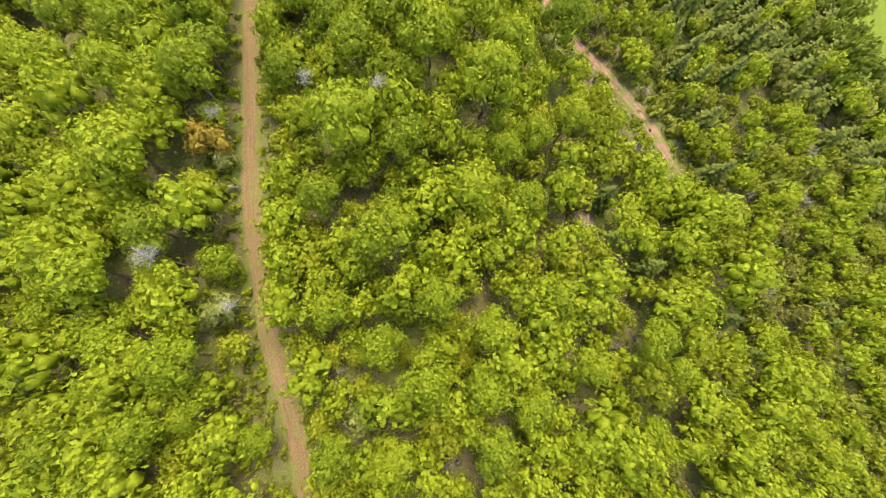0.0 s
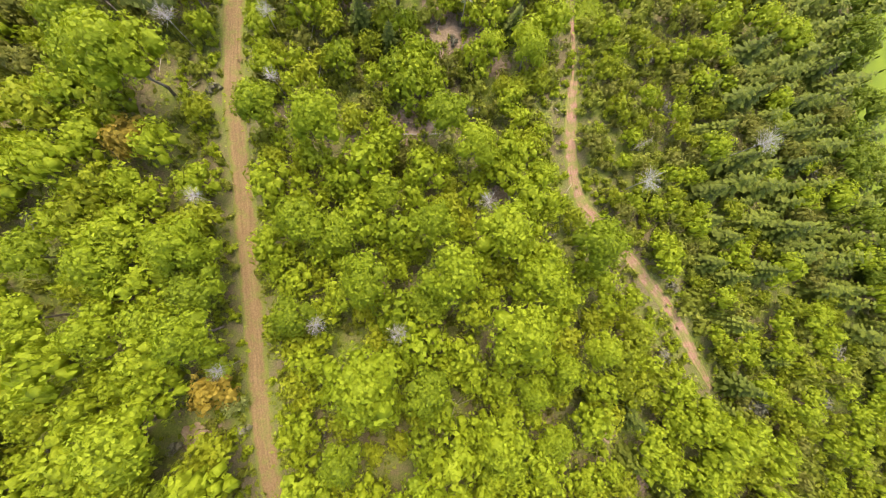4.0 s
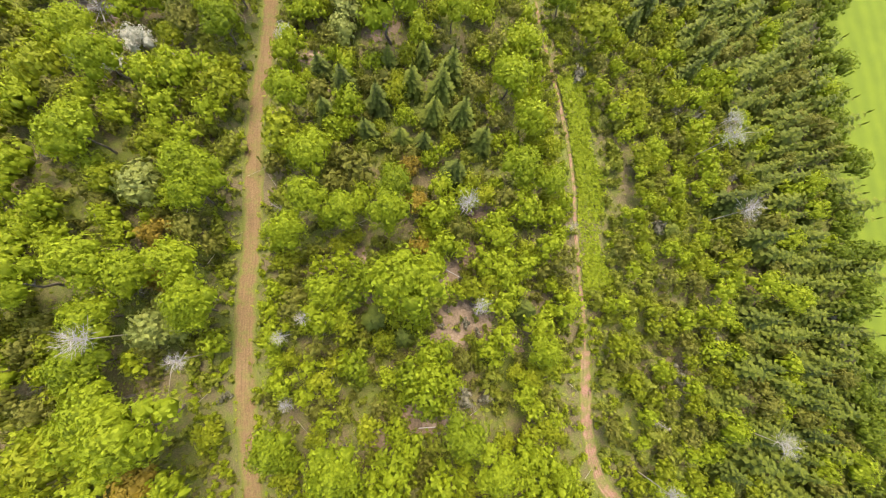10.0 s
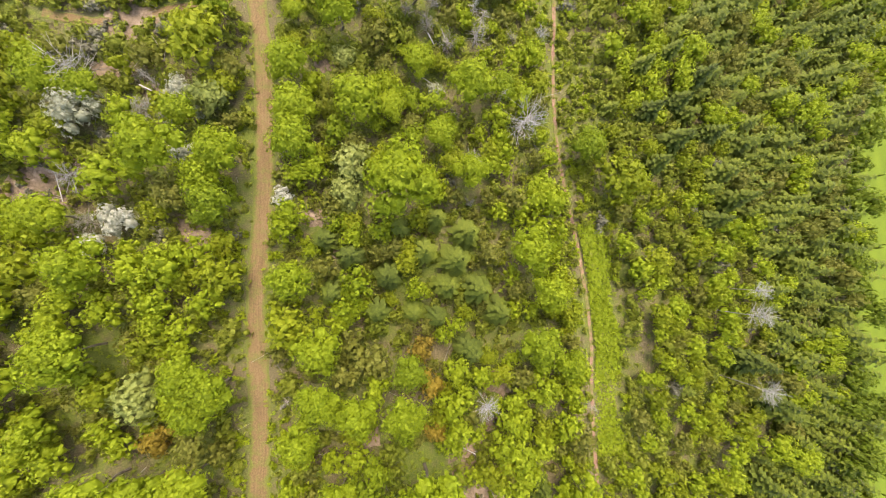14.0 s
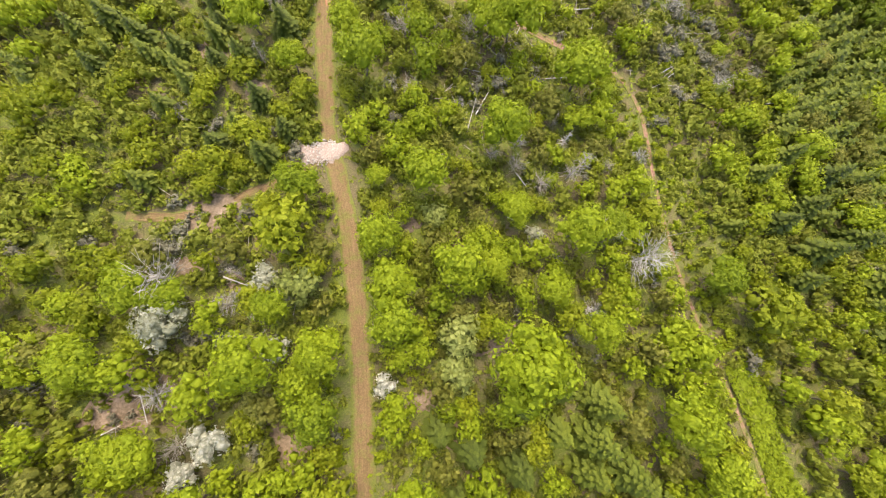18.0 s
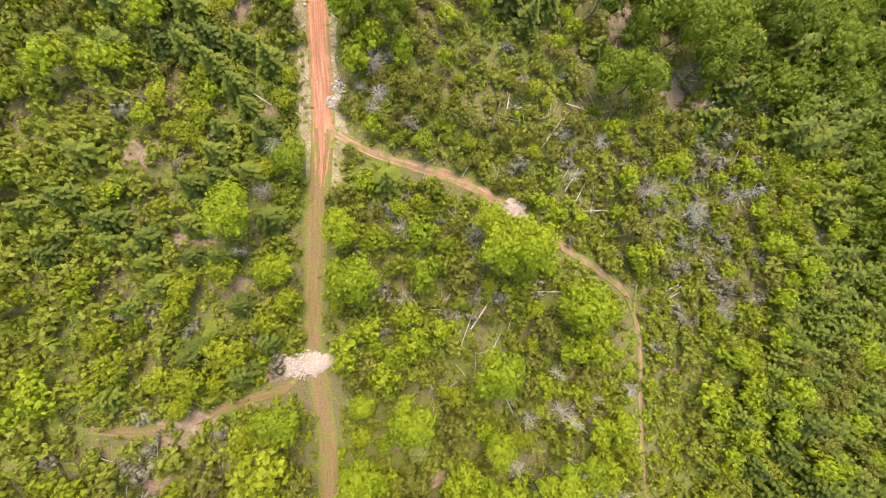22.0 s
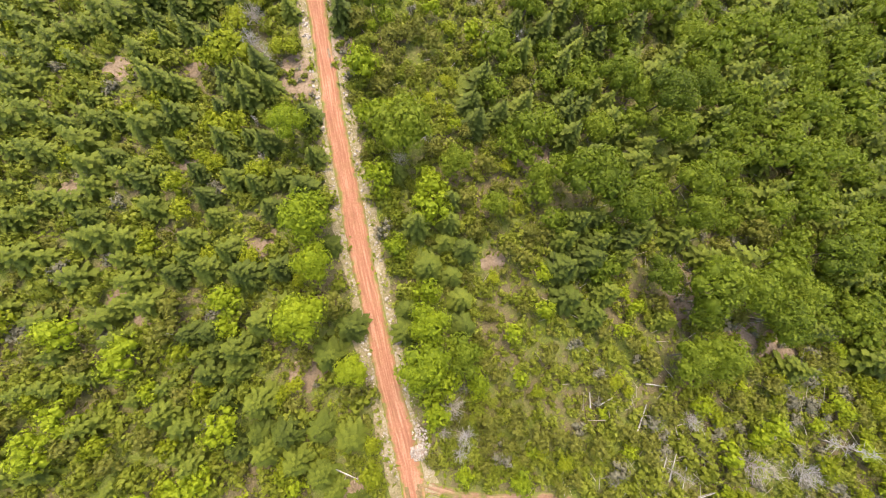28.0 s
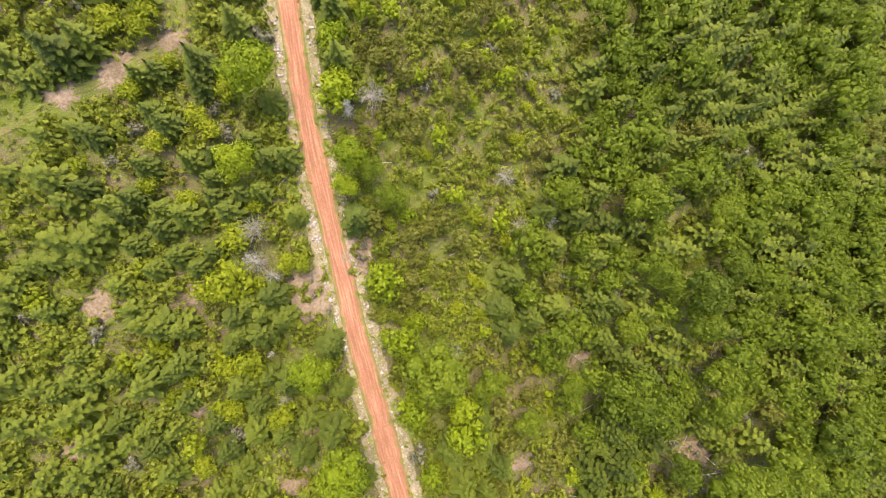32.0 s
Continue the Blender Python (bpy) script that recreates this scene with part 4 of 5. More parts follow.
for x, y, r in TALL:
    put("spruce", spruce_models, x, y, r * 0.85, "tall dark spruce at the field's edge", "spruce", "field spruces", 1.3)
BLOSSOM = [(-48.1, 127.4, 4.0), (-36.6, 130.7, 2.5), (-33.6, 128.7, 2.1), (-23.6, 115.7, 1.9), (-35.8, 122.0, 2.2), (-43.8, 113.1, 2.9), (-47.0, 110.2, 2.2), (-1.3, 131.1, 1.8)]
for x, y, r in BLOSSOM:
    put("blossom_tree", blossom_models, x, y, r, "wild apple tree covered in pale white blossom", "tree", "blossom trees", 0.9)
for i, (x, y, r) in enumerate(DEAD):
    if any(math.hypot(x - bx, y - by) < br + 0.6 for bx, by, br in BLOSSOM) or r > 4.3 and x < -50:
        continue
    if i % 4 == 2:
        put("dead_spruce", snag_models, x, y, r * 0.9, "dead spruce with bare grey twigs", "dead tree", "dead trees")
    elif y < 110:
        put("dead_tree", stag_models, x, y, r, "bleached dead tree standing among green crowns", "dead tree", "dead trees", 0.8)
    else:
        put("dead_tree", dead_models, x, y, r, "leafless dead bush with bleached grey boughs", "dead tree", "dead trees")
    TAKEN[-1] = (x, y, r * 0.5)

def fallen_log(x0, y0, x1, y1, seed):
    """A fallen trunk with broken stubs of boughs."""
    rng = np.random.default_rng(seed)
    root = new("fallen_log")
    root.location = (x0, y0, 0)
    d = np.array((x1 - x0, y1 - y0, 0.0))
    d *= max(1.0, 2.2 / np.linalg.norm(d))
    r = rng.uniform(0.06, 0.11)
    v, f = prism((0, 0, r + 0.25), d + (0, 0, r + 0.55), r, r * 0.5, 8)
    part("trunk", mesh_of("trunk", v, f, [BLEACHED], smooth=True), root)
    for k in range(int(rng.integers(3, 6))):
        b = d * rng.uniform(0.3, 0.98) + (0, 0, r + 0.4)
        v, f = prism(b, b + rng.normal(0, 0.5, 3) + (0, 0, 0.3), 0.035, 0.012, 4)
        part("bough_stub", mesh_of("bough_stub", v, f, [DEADWOOD]), root)
    return tagged(root, "bleached fallen trunk with broken boughs", "log", "fallen logs")


for i, row in enumerate(LOGS):
    fallen_log(*row, 300 + i)

# ---- the wood that nobody could count ----
SEEN_X, SEEN_Y = (-85, 89), (-24, 300)


def kind_at(x, y, u, v):
    """What grows at a place: a kind and a crown radius, or None."""
    if in_field(np.array(x), np.array(y)):
        return None
    east = x - float(trail_x(y))
    x, y = x - float(np.interp(y, [0, 100, 200, 280], [0.7, 4.0, 6.5, 7.5])), y * 1.02
    patchy = 0.5 + 0.5 * math.sin(x * 0.21 + 2 * math.sin(y * 0.11)) * math.sin(y * 0.19 + 1.5 * math.sin(x * 0.09))
    clump = 0.5 + 0.5 * math.sin(x * 0.42 + 2 * math.sin(y * 0.23)) * math.sin(y * 0.37 + 1.7 * math.sin(x * 0.19))
    open_below = 0.30 if y > 150 else 0.24 if y > 58 else 0.22
    if clump < open_below and x < 34:
        return ("shrub", 0.45 + 0.4 * u) if v < 0.4 else ("olive", 0.45 + 0.4 * u) if v < 0.7 else None
    if east < 0:
        if y < 62:
            return ("broad", 1.6 + 1.6 * u) if v < 0.85 else ("yellow", 1.5 + u)
        if y < 138:
            return ("broad", 1.3 + 1.3 * u) if v < 0.40 else ("yellow", 1.2 + 0.8 * u) if v < 0.55 else ("olive", 1.2 + u) if v < 0.70 else ("shrub", 1.0 + 0.7 * u)
        if y < 165 and v < 0.65:
            return ("shrub", 0.9 + 0.8 * u) if v < 0.5 else ("yellow", 1.0 + u)
        if y > 214:
            return ("spruce", 1.3 + 0.7 * u) if v < 0.38 + 0.4 * patchy else ("shrub", 0.9 + 0.7 * u) if v < 0.9 else ("yellow", 0.9 + 0.6 * u)
        if y > 192:
            return ("spruce", 1.2 + 0.7 * u) if v < 0.15 + 0.35 * patchy else ("shrub", 1.0 + 0.8 * u) if v < 0.66 else ("broad", 1.2 + 1.0 * u) if v < 0.8 else ("olive", 1.0 + 0.8 * u) if v < 0.92 else ("yellow", 0.9 + 0.6 * u)
        return ("spruce", 1.2 + 0.7 * u) if v < 0.08 + 0.34 * patchy else ("shrub", 1.0 + 0.7 * u) if v < 0.78 else ("yellow", 0.9 + 0.6 * u) if v < 0.9 else ("broad", 1.1 + 0.9 * u)
    if y < 176:
        far = x - float(np.interp(y, [-20, 26, 43, 53, 86, 121, 150, 176], [50, 35, 23, 17, 17.5, 15, 14, 22]))
        if far < 0:
            if y < 52:
                return ("broad", 1.4 + 1.6 * u) if v < 0.75 else ("yellow", 1.2 + u)
            if y < 135:
                return ("broad", 1.1 + 1.1 * u) if v < 0.5 else ("yellow", 1.0 + 0.7 * u) if v < 0.62 else ("olive", 1.0 + 0.8 * u) if v < 0.78 else ("shrub", 0.9 + 0.7 * u)
            return ("shrub", 0.9 + 0.7 * u) if v < 0.5 else ("broad", 1.0 + 1.0 * u) if v < 0.78 else ("yellow", 0.9 + 0.6 * u) if v < 0.86 else ("olive", 1.0 + u)
        if far < 6 and y > 75:
            return ("shrub", 0.5 + 0.4 * u) if v < 0.6 else ("yellow", 0.5 + 0.4 * u) if v < 0.85 else None
        if far < (27 if 60 < y < 125 else 22) + 4 * math.sin(y * 0.08):
            return ("shrub", 0.9 + 0.7 * u) if v < 0.38 else ("yellow", 0.9 + 0.6 * u) if v < 0.60 else ("olive", 0.8 + 0.6 * u) if v < 0.70 else ("broad", 1.0 + 0.7 * u) if v < 0.97 else ("spruce", 0.9 + 0.6 * u)
        if x > field_edge(y) - 9 and 30 < y < 160:
            return ("deep", 1.3 + 1.0 * u) if v < 0.75 else ("spruce", 1.2 + 0.7 * u)
        if y > 150 and far > 32:
            return ("deep", 1.5 + 1.2 * u) if v < 0.6 else ("spruce", 1.3 + 0.7 * u)
        return ("spruce", 1.2 + 0.8 * u) if v < 0.72 else ("broad", 1.2 + 0.9 * u) if v < 0.88 else ("olive", 1.0 + 0.8 * u)
    wood = float(np.interp(y, [176, 186, 198, 205, 222, 231, 244, 250, 267, 300], [42, 32, 12, -4, -4, -11, -2, 3, 17, 22]))
    if x < wood and east < (13 if 192 < y < 232 else 6):
        return ("spruce", 1.3 + 0.7 * u) if v < 0.2 + 0.3 * patchy else ("shrub", 0.9 + 0.7 * u) if v < 0.6 else ("broad", 1.3 + 0.9 * u)
    if x < wood:
        return ("shrub", 0.6 + 0.6 * u) if v < 0.6 else ("olive", 0.7 + 0.7 * u) if v < 0.85 else ("broad", 0.8 + 0.6 * u) if v < 0.96 else ("yellow", 0.7 + 0.4 * u)
    return ("deep", 1.7 + 1.4 * u) if v < 0.05 + 0.85 * patchy else ("spruce", 1.7 + 0.8 * u) if v < 0.95 else ("olive", 1.1 + u)


def in_fern_bed(x, y):
    return 74 < y < 110 and 0.2 < x - float(np.interp(y, WAYS["rut"][0][:, 1], WAYS["rut"][0][:, 0])) < 4.6


def brush_at(x, y):
    """How much of the growth is leafless grey brush."""
    x, y = x - float(np.interp(y, [0, 100, 200, 280], [0.7, 4.0, 6.5, 7.5])), y * 1.02
    near = math.exp(-(((x - 24) / 10) ** 2) - ((y - 172) / 22) ** 2) * 0.3
    near += math.exp(-(((x + 6) / 18) ** 2) - ((y - 165) / 18) ** 2) * 0.12
    near += math.exp(-(((x + 50) / 10) ** 2) - ((y - 135) / 14) ** 2) * 0.15
    return near + 0.02


class Grid:
    """Finds what stands near a place."""

    def __init__(self):
        self.cells = {}

    def add(self, x, y, r):
        self.cells.setdefault((int(x // 5), int(y // 5)), []).append((x, y, r))

    def free(self, x, y, r, ease):
        i, j = int(x // 5), int(y // 5)
        for a in (i - 1, i, i + 1):
            for b in (j - 1, j, j + 1):
                for px, py, pr in self.cells.get((a, b), ()):
                    if (px - x) ** 2 + (py - y) ** 2 < (ease * (r + pr)) ** 2:
                        return False
        return True


grid = Grid()
for x, y, r in TAKEN:
    grid.add(x, y, r * 1.0)
for x, y, r in BARE:
    grid.add(x, y, r * 0.9)
grid.add(-26.9, 147.3, 3.0)
grid.add(-29.3, 147.5, 2.6)
grid.add(1.8, 166.3, 2.0)
FILL = {"brush": [], "deep": [], "broad": [], "yellow": [], "olive": [], "shrub": [], "spruce": []}
N = 37000
CX, CY = RNG.uniform(*SEEN_X, N), RNG.uniform(*SEEN_Y, N)
U, V = RNG.uniform(0, 1, N), RNG.uniform(0, 1, N)
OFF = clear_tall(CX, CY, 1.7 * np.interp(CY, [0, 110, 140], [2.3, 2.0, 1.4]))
for x, y, u, v, off in zip(CX, CY, U, V, OFF):
    if x < np.interp(y, [0, 100, 180], [-76, -78, -85]):
        continue
    if in_fern_bed(x, y):
        continue
    got = kind_at(x, y, u, v)
    if got and brush_at(x, y) > (u * 7.3 + v * 3.1) % 1.0:
        got = ("brush", 0.7 + 0.7 * u)
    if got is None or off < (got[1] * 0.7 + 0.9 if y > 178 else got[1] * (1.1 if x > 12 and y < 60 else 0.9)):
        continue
    if grid.free(x, y, got[1], 0.585):
        grid.add(x, y, got[1])
        FILL[got[0]].append((x, y, got[1] * (1.5 if got[0] == "spruce" else 1.62)))


# scrub on the larger bare patches
for x, y, r in BARE:
    for _ in range(int(r * r * 0.8) if r > 2.0 else 0):
        a, q = RNG.uniform(0, 6.28), r * math.sqrt(RNG.uniform(0, 1))
        FILL["brush" if RNG.uniform() < 0.45 else "shrub"].append((x + q * math.cos(a), y + q * math.sin(a), float(RNG.uniform(0.6, 1.1))))
EDGE_X, EDGE_Y = RNG.uniform(-42, 42, 16000), RNG.uniform(-24, 300, 16000)
EDGE_OFF = clear_of(EDGE_X, EDGE_Y)
edge_grid = Grid()
for x, y, r in BARE:
    edge_grid.add(x, y, r)
for x, y, r in ((-26.9, 147.3, 2.4), (-29.3, 147.5, 2.2), (1.8, 166.3, 1.8)):
    edge_grid.add(x, y, r)
for x, y, off in zip(EDGE_X, EDGE_Y, EDGE_OFF):
    r = float(RNG.uniform(0.45, 0.85))
    if (0.8 * r if y < 172 else 1.3 + r) < off < 5.5 and not in_fern_bed(x, y) and edge_grid.free(x, y, r, 0.62):
        edge_grid.add(x, y, r)
        FILL["shrub" if RNG.uniform() < 0.5 or y > 150 else "broad"].append((x, y, r * 1.5))


def nearest(kind, most):
    """The plants of a kind that stand nearest the line of the walk; they leave the joined rest."""
    rows = sorted(FILL[kind], key=lambda p: abs(p[0] - float(np.interp(p[1], [0, 130, 200, 290], [-4, -10, -16, -14]))) + 0.02 * abs(p[1] - 140))
    FILL[kind] = rows[most:]
    return rows[:most]


small_broad = [tree_model("broadleaf_tree", LEAF, 180 + i, 430, 0.145, 0.8, 8, 0.4, False) for i in range(4)]
shrub_models = [tree_model("shrub", SHRUB, 190 + i, 210, 0.20, 0.6, 8, 0.15, False) for i in range(4)]
models += small_broad + shrub_models
for x, y, r in nearest("broad", 120):
    put("broadleaf_tree", small_broad, x, y, r, "small broadleaf tree with fresh green leaves", "tree", "small broadleaf trees", 0.95)
for x, y, r in nearest("spruce", 150):
    put("spruce", spruce_models, x, y, r, "small dark green spruce", "spruce", "small spruces")
for x, y, r in nearest("shrub", 280):
    put("shrub", shrub_models, x, y, r, "low rounded green shrub", "shrub", "shrubs")
for x, y, r in nearest("yellow", 200):
    put("young_tree", yellow_models, x, y, r, "small sapling with bright yellow-green leaves", "tree", "saplings", 0.9)
for x, y, r in nearest("olive", 150):
    put("olive_tree", olive_models, x, y, r, "small tree with dull olive leaves", "tree", "olive trees", 0.9)
for ob in models:
    for child in list(ob.children):
        bpy.data.objects.remove(child)
    bpy.data.objects.remove(ob)


def thicket(name, models, spots, material, label, category, squash=1.0):
    """All uncounted plants of one kind, joined."""
    vs, fs, ts, o = [], [], [], 0
    for x, y, r in spots:
        v, f, t = (models if models is fir else tiny if r < 1.45 else large if r > 2.7 and models is bush else models)[int(RNG.integers(len(models) if models is far_model else 5))]
        a, s = RNG.uniform(0, 2 * np.pi), r
        c, q = np.cos(a) * s, np.sin(a) * s
        z = float(ground_z(x, y)) * 0.8 - 0.05
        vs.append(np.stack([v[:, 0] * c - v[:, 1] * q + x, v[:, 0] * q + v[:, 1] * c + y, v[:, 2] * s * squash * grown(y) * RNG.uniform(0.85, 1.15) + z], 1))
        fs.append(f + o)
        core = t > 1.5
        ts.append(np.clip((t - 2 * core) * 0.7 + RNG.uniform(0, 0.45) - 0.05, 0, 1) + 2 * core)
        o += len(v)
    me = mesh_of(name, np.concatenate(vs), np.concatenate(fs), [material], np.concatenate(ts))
    return tagged(new(name, me), label, category, kind="stuff")


def raised(model, stem):
    v, f, t = model
    return v + (0, 0, stem), f, t


far_model = [crown(260 + i, 12, 0.6, 3, 0.8, False) for i in range(4)]
bush = [raised(crown(200 + i, 180, 0.18, 8, 0.8, False), 0.3) for i in range(6)]
low = [crown(220 + i, 108, 0.24, 6, 0.6, False) for i in range(6)]
tiny = [crown(260 + i, 56, 0.31, 4, 0.65, False) for i in range(6)]
large = [raised(crown(280 + i, 360, 0.120, 11, 0.85, False), 0.35) for i in range(5)]
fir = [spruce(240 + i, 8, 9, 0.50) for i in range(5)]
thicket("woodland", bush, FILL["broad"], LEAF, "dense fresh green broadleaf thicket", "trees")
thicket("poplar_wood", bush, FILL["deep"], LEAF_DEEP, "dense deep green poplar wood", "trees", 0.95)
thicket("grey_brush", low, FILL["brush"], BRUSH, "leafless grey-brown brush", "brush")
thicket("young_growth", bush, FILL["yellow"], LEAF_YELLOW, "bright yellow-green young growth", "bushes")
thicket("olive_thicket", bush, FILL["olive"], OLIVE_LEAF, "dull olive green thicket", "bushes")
thicket("shrubs", low, FILL["shrub"], SHRUB, "low green shrubs", "shrubs")
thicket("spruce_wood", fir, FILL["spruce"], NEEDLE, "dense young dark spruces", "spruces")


# ---- undergrowth ----
def undergrowth(name, count, size, high, material, label, seed, thin):
    rng = np.random.default_rng(seed)
    x, y = rng.uniform(*SEEN_X, count), rng.uniform(*SEEN_Y, count)
    dens = 0.5 + 0.5 * np.sin(x * 0.43 + 2 * np.sin(y * 0.31)) * np.sin(y * 0.39 + 2 * np.sin(x * 0.23))
    keep = (rng.uniform(0, 1, count) < (thin + (1 - thin) * dens) * np.where(y < 105, 0.6, 1.0)) & (clear_of(x, y) > rng.uniform(-0.25, 0.5, count)) & ~in_field(x, y)
    for bx, by, br in BARE + [(-26.9, 147.3, 2.6), (-29.3, 147.5, 2.4), (1.8, 166.3, 1.7)]:
        keep &= np.hypot(x - bx, y - by) > br * rng.uniform(0.1, 0.95, count)
    x, y = x[keep], y[keep]
    k = len(x)
    at = np.stack([x, y, ground_z(x, y) * 0.8 + rng.uniform(0.05, high, k)], 1)
    v, f = sprays(rng, at, np.tile((0, 0, 1.0), (k, 1)), size, 0.55, 1.4)
    t = np.repeat(np.clip(0.5 + 0.4 * np.sin(x * 0.15 + np.sin(y * 0.21)) + rng.normal(0, 0.15, k), 0, 1), 4)
    return tagged(new(name, mesh_of(name, v, f, [material], t)), label, "undergrowth", kind="stuff")


undergrowth("undergrowth", 165000, 0.54, 0.7, SHRUB, "low green and brownish undergrowth", 31, 0.25)
undergrowth("ferns", 45000, 0.55, 0.8, LEAF, "fresh green ferns and saplings", 32, 0.05)


def fern_bed(seed, count):
    """A close bed of low bright ferns beside the narrow rut."""
    rng = np.random.default_rng(seed)
    y = rng.uniform(74, 110, count)
    x = np.interp(y, WAYS["rut"][0][:, 1], WAYS["rut"][0][:, 0]) + 0.5 + 5.2 * rng.beta(1.2, 1.5, count) * (1 - 0.35 * np.sin(y * 0.21) ** 2)
    at = np.stack([x, y, ground_z(x, y) * 0.8 + rng.uniform(0.1, 0.6, count)], 1)
    v, f = sprays(rng, at, np.tile((0, 0, 1.0), (count, 1)), 0.42, 0.45, 1.5)
    t = np.repeat(np.clip(rng.normal(0.45, 0.2, count), 0, 1), 4)
    return tagged(new("fern_bed", mesh_of("fern_bed", v, f, [LEAF], t)), "bed of low bright green ferns beside a rut", "ferns", kind="stuff")


fern_bed(33, 6000)


# ---- stony verges of the red road ----
def stone_mesh(seed):
    rng = np.random.default_rng(seed)
    v = ROUND[0] * rng.uniform(0.72, 1.12, (len(ROUND[0]), 1)) * (1.0, rng.uniform(0.6, 0.95), rng.uniform(0.45, 0.7))
    return mesh_of("stone", v, ROUND[1], [STONE])


STONES = [stone_mesh(400 + i) for i in range(8)]


def beside(line, half, seed, count, y0, y1, near, far):
    """Places strewn along both edges of a way."""
    rng = np.random.default_rng(seed)
    d = np.gradient(line, axis=0)
    d /= np.linalg.norm(d, axis=1)[:, None]
    ok = np.nonzero((line[:, 1] > y0) & (line[:, 1] < y1))[0]
    k = rng.choice(ok, count)
    s = rng.choice([-1, 1], count) * (half + near + (far - near) * rng.beta(1.5, 2.5, count))
    clump = np.sin(line[k, 1] * 0.5 + s) + rng.normal(0, 0.6, count)
    along = rng.uniform(-0.6, 0.6, count)
    out = line[k] + np.stack([d[k, 1], -d[k, 0]], 1) * s[:, None] + d[k] * along[:, None]
    return out[clump > -0.5], rng


def verge(seed, sign, name):
    """A strip of dry grass, litter and broken stone along the road's edge."""
    line, half = WAYS["road"]
    rng = np.random.default_rng(seed)
    d = np.gradient(line, axis=0)
    d /= np.linalg.norm(d, axis=1)[:, None]
    side = np.stack([d[:, 1], -d[:, 0]], 1) * sign
    w = 1.5 + np.convolve(rng.normal(0, 1, len(line) + 12), np.ones(13) / 4, "valid") * 0.55
    w = np.clip(w, 0.5, 3.0)
    v, uv = [], []
    for i, p in enumerate(line):
        for j, c in enumerate((0.0, 0.35, 0.7, 1.0)):
            v.append((*(p + side[i] * (half * 1.05 + c * w[i])), (0.062, 0.085, 0.05, -0.03)[j]))
    f = [(i * 4 + j, i * 4 + j + 1, i * 4 + j + 5, i * 4 + j + 4) for i in range(len(line) - 1) for j in range(3)]
    me = mesh_of(name, v, f if sign > 0 else [q[::-1] for q in f], [VERGE], smooth=True)
    if me.polygons[0].normal.z < 0:
        me.flip_normals()
    return tagged(new(name, me), "dry grass and broken stone along the red road", "verge", kind="structure")


VERGE = plain_mat("dry_verge", [(0.34, (0.085, 0.075, 0.028)), (0.5, (0.185, 0.150, 0.080)), (0.68, (0.330, 0.270, 0.200))], 4.0, relief=0.1)
verge(61, 1, "verge_east")
verge(62, -1, "verge_west")
road_line, road_half = WAYS["road"]
spots, rng = beside(road_line, road_half, 71, 420, 183, 275, 0.25, 1.5)
for x, y in spots[:270]:
    ob = new("stone", STONES[int(rng.integers(8))])
    s = rng.uniform(0.10, 0.30)
    ob.matrix_world = pose(x, y, 0.05 + s * 0.25, *rng.uniform(-15, 15, 2), rng.uniform(0, 360)) @ Matrix.Scale(s, 4)
    tagged(ob, "pale broken fieldstone on the road verge", "stone", "verge stones")


def rubble(name, spots, low, high, label, seed, base=0.05):
    rng = np.random.default_rng(seed)
    vs, fs = [], []
    for i, (x, y) in enumerate(spots):
        s = rng.uniform(low, high)
        turn = np.array(Euler((rng.normal(0, 0.3), rng.normal(0, 0.3), rng.uniform(0, 6.28))).to_matrix())
        vs.append((BLOCK[0] * rng.uniform(0.75, 1.2, (8, 3)) * (1, 0.8, 0.6)) @ turn.T * s + (x, y, base + s * 0.15))
        fs.append(BLOCK[1] + 8 * i)
    return tagged(new(name, mesh_of(name, np.concatenate(vs), np.concatenate(fs), [STONE])), label, "stones", kind="stuff")


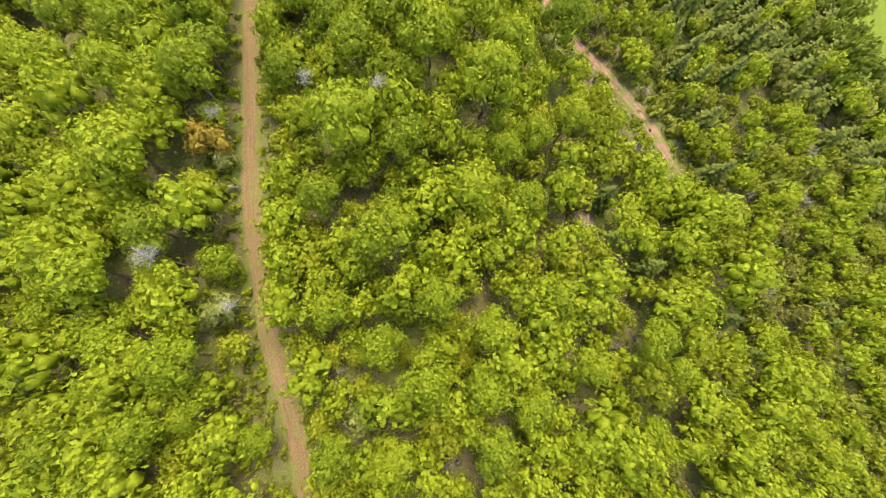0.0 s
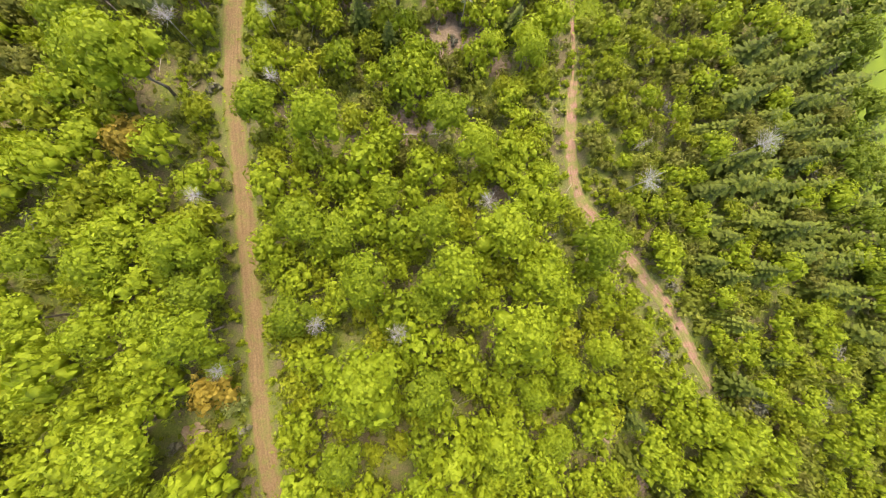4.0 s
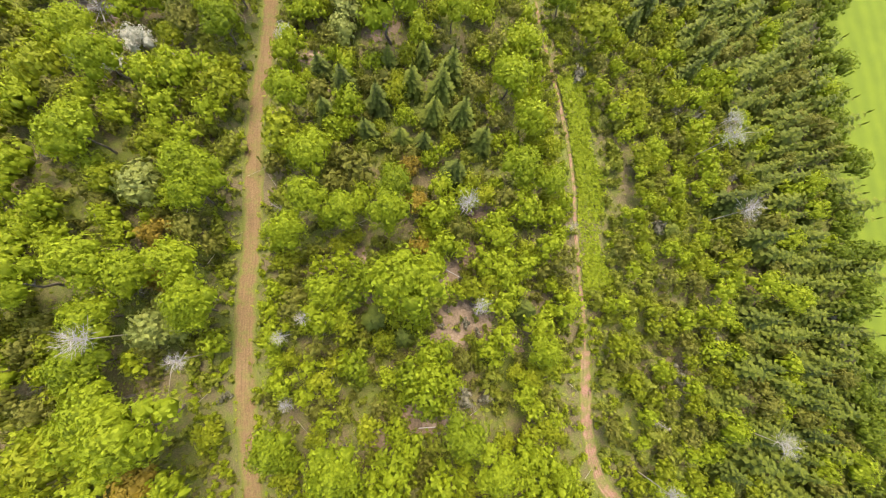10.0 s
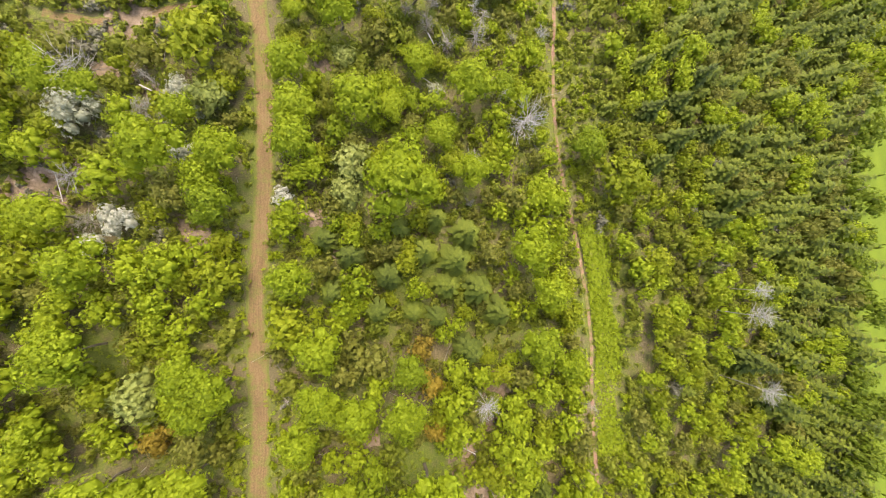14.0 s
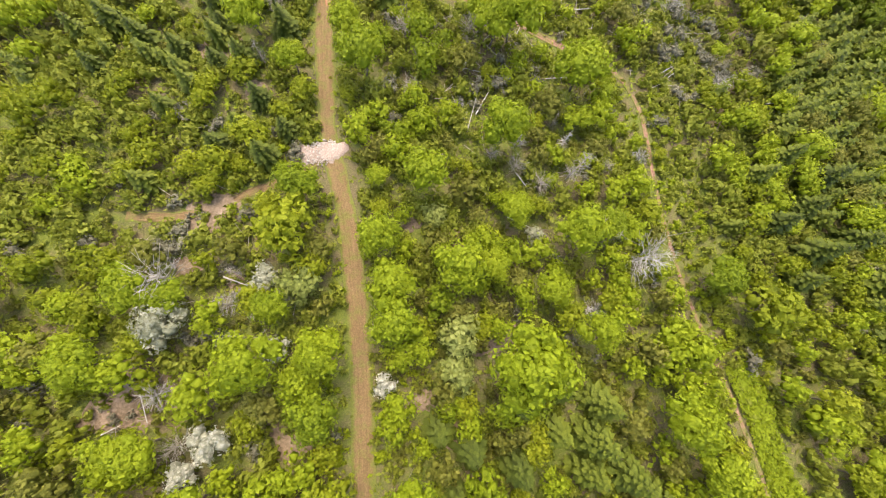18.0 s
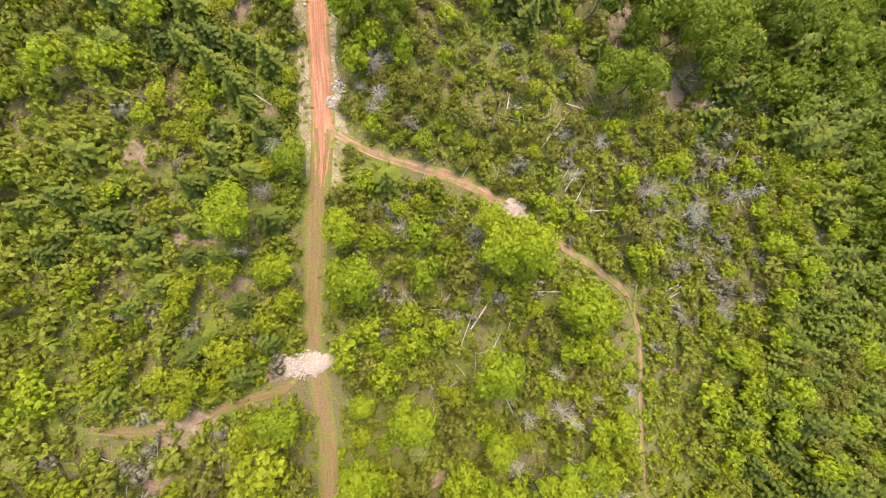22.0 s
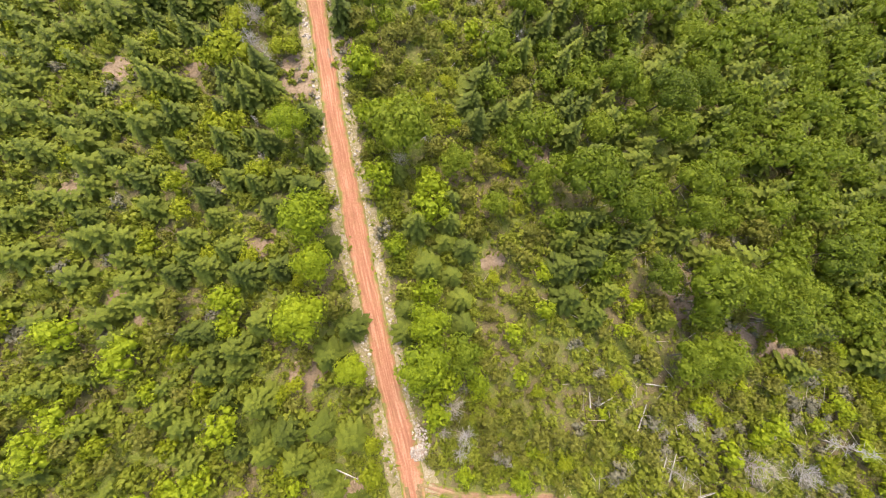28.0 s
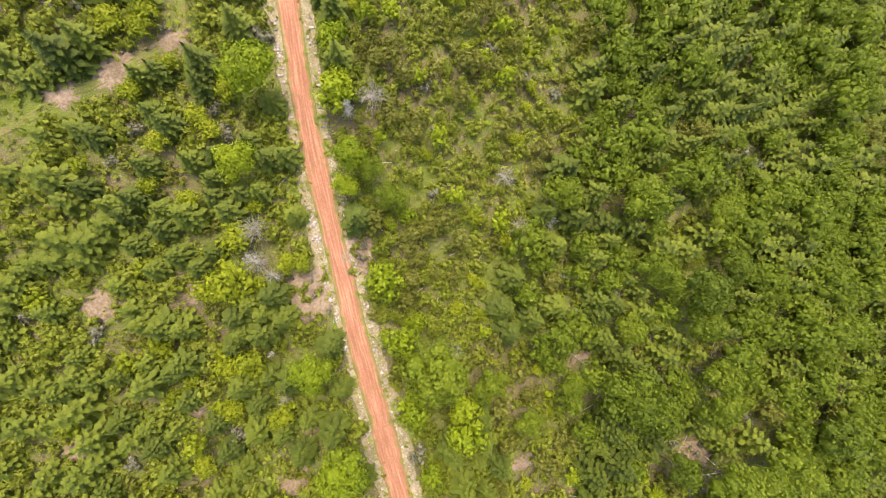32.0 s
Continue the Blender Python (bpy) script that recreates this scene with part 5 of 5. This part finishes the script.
many, _ = beside(road_line, road_half, 72, 1700, 178, 300, 0.1, 1.9)
rubble("verge_rubble", many, 0.05, 0.15, "broken pale rubble along the road verges", 73)
for i, (x, y, r, k) in enumerate(((-28.2, 147.4, 2.6, 320), (1.8, 166.3, 1.8, 160), (-22.3, 182.6, 1.5, 140), (-21.9, 184.8, 1.2, 60))):
    g = np.random.default_rng(80 + i)
    a, q = g.uniform(0, 6.28, k), r * np.sqrt(g.uniform(0, 1, k))
    rubble("rubble_heap", np.stack([x + q * np.cos(a), y + q * np.sin(a) * 0.75], 1), 0.08, 0.24, "heap of pale broken stone", 90 + i, 0.12)


# ---- sticks strewn on the clearings ----
def strewn(name, spots, label, seed):
    rng = np.random.default_rng(seed)
    rows = []
    for x, y, spread, k in spots:
        for _ in range(k):
            p = np.array((x + rng.normal(0, spread), y + rng.normal(0, spread), 0.25 + rng.uniform(0, 0.5)))
            if clear_of(p[0], p[1])[0] < 0.8:
                continue
            a, s = rng.uniform(0, 6.28), rng.uniform(0.8, 3.2)
            rows.append((p, p + (np.cos(a) * s, np.sin(a) * s, rng.uniform(-0.1, 0.45)), rng.uniform(0.03, 0.06), 0.02))
    v, f = sticks(rows, 4)
    return tagged(new(name, mesh_of(name, v, f, [DEADWOOD])), label, "deadwood", kind="stuff")


strewn("deadwood", [(-3.1, 168.9, 7, 60), (10.3, 171.6, 8, 70), (-1.3, 155.1, 9, 60), (26.2, 164.5, 9, 90), (31.0, 185.5, 10, 80), (6.1, 195.3, 10, 40), (-43.0, 133.6, 9, 50), (9.7, 46.3, 6, 25), (2.8, 16.0, 2.5, 22), (-42.1, 73.3, 6, 30), (-16.5, 95.6, 14, 30), (19.0, 210.1, 8, 50), (-7.2, 235.3, 14, 40)], "grey fallen sticks and broken boughs", 101)


# ---- the wood goes on beyond what is flown over ----
FX, FY = RNG.uniform(-175, 175, 4500), RNG.uniform(-95, 400, 4500)
far_grid, far_spots = Grid(), []
for x, y, off in zip(FX, FY, clear_of(FX, FY)):
    if (SEEN_X[0] - 1 < x < SEEN_X[1] + 1 and SEEN_Y[0] - 1 < y < SEEN_Y[1] + 1) or off < 3 or in_field(np.array(x - 2), np.array(y)):
        continue
    if far_grid.free(x, y, 3.4, 0.62):
        far_grid.add(x, y, 3.4)
        far_spots.append((x, y, RNG.uniform(3.2, 4.6)))
thicket("far_wood", far_model, far_spots, LEAF_DEEP, "deep green wood in the distance", "trees", 1.2)
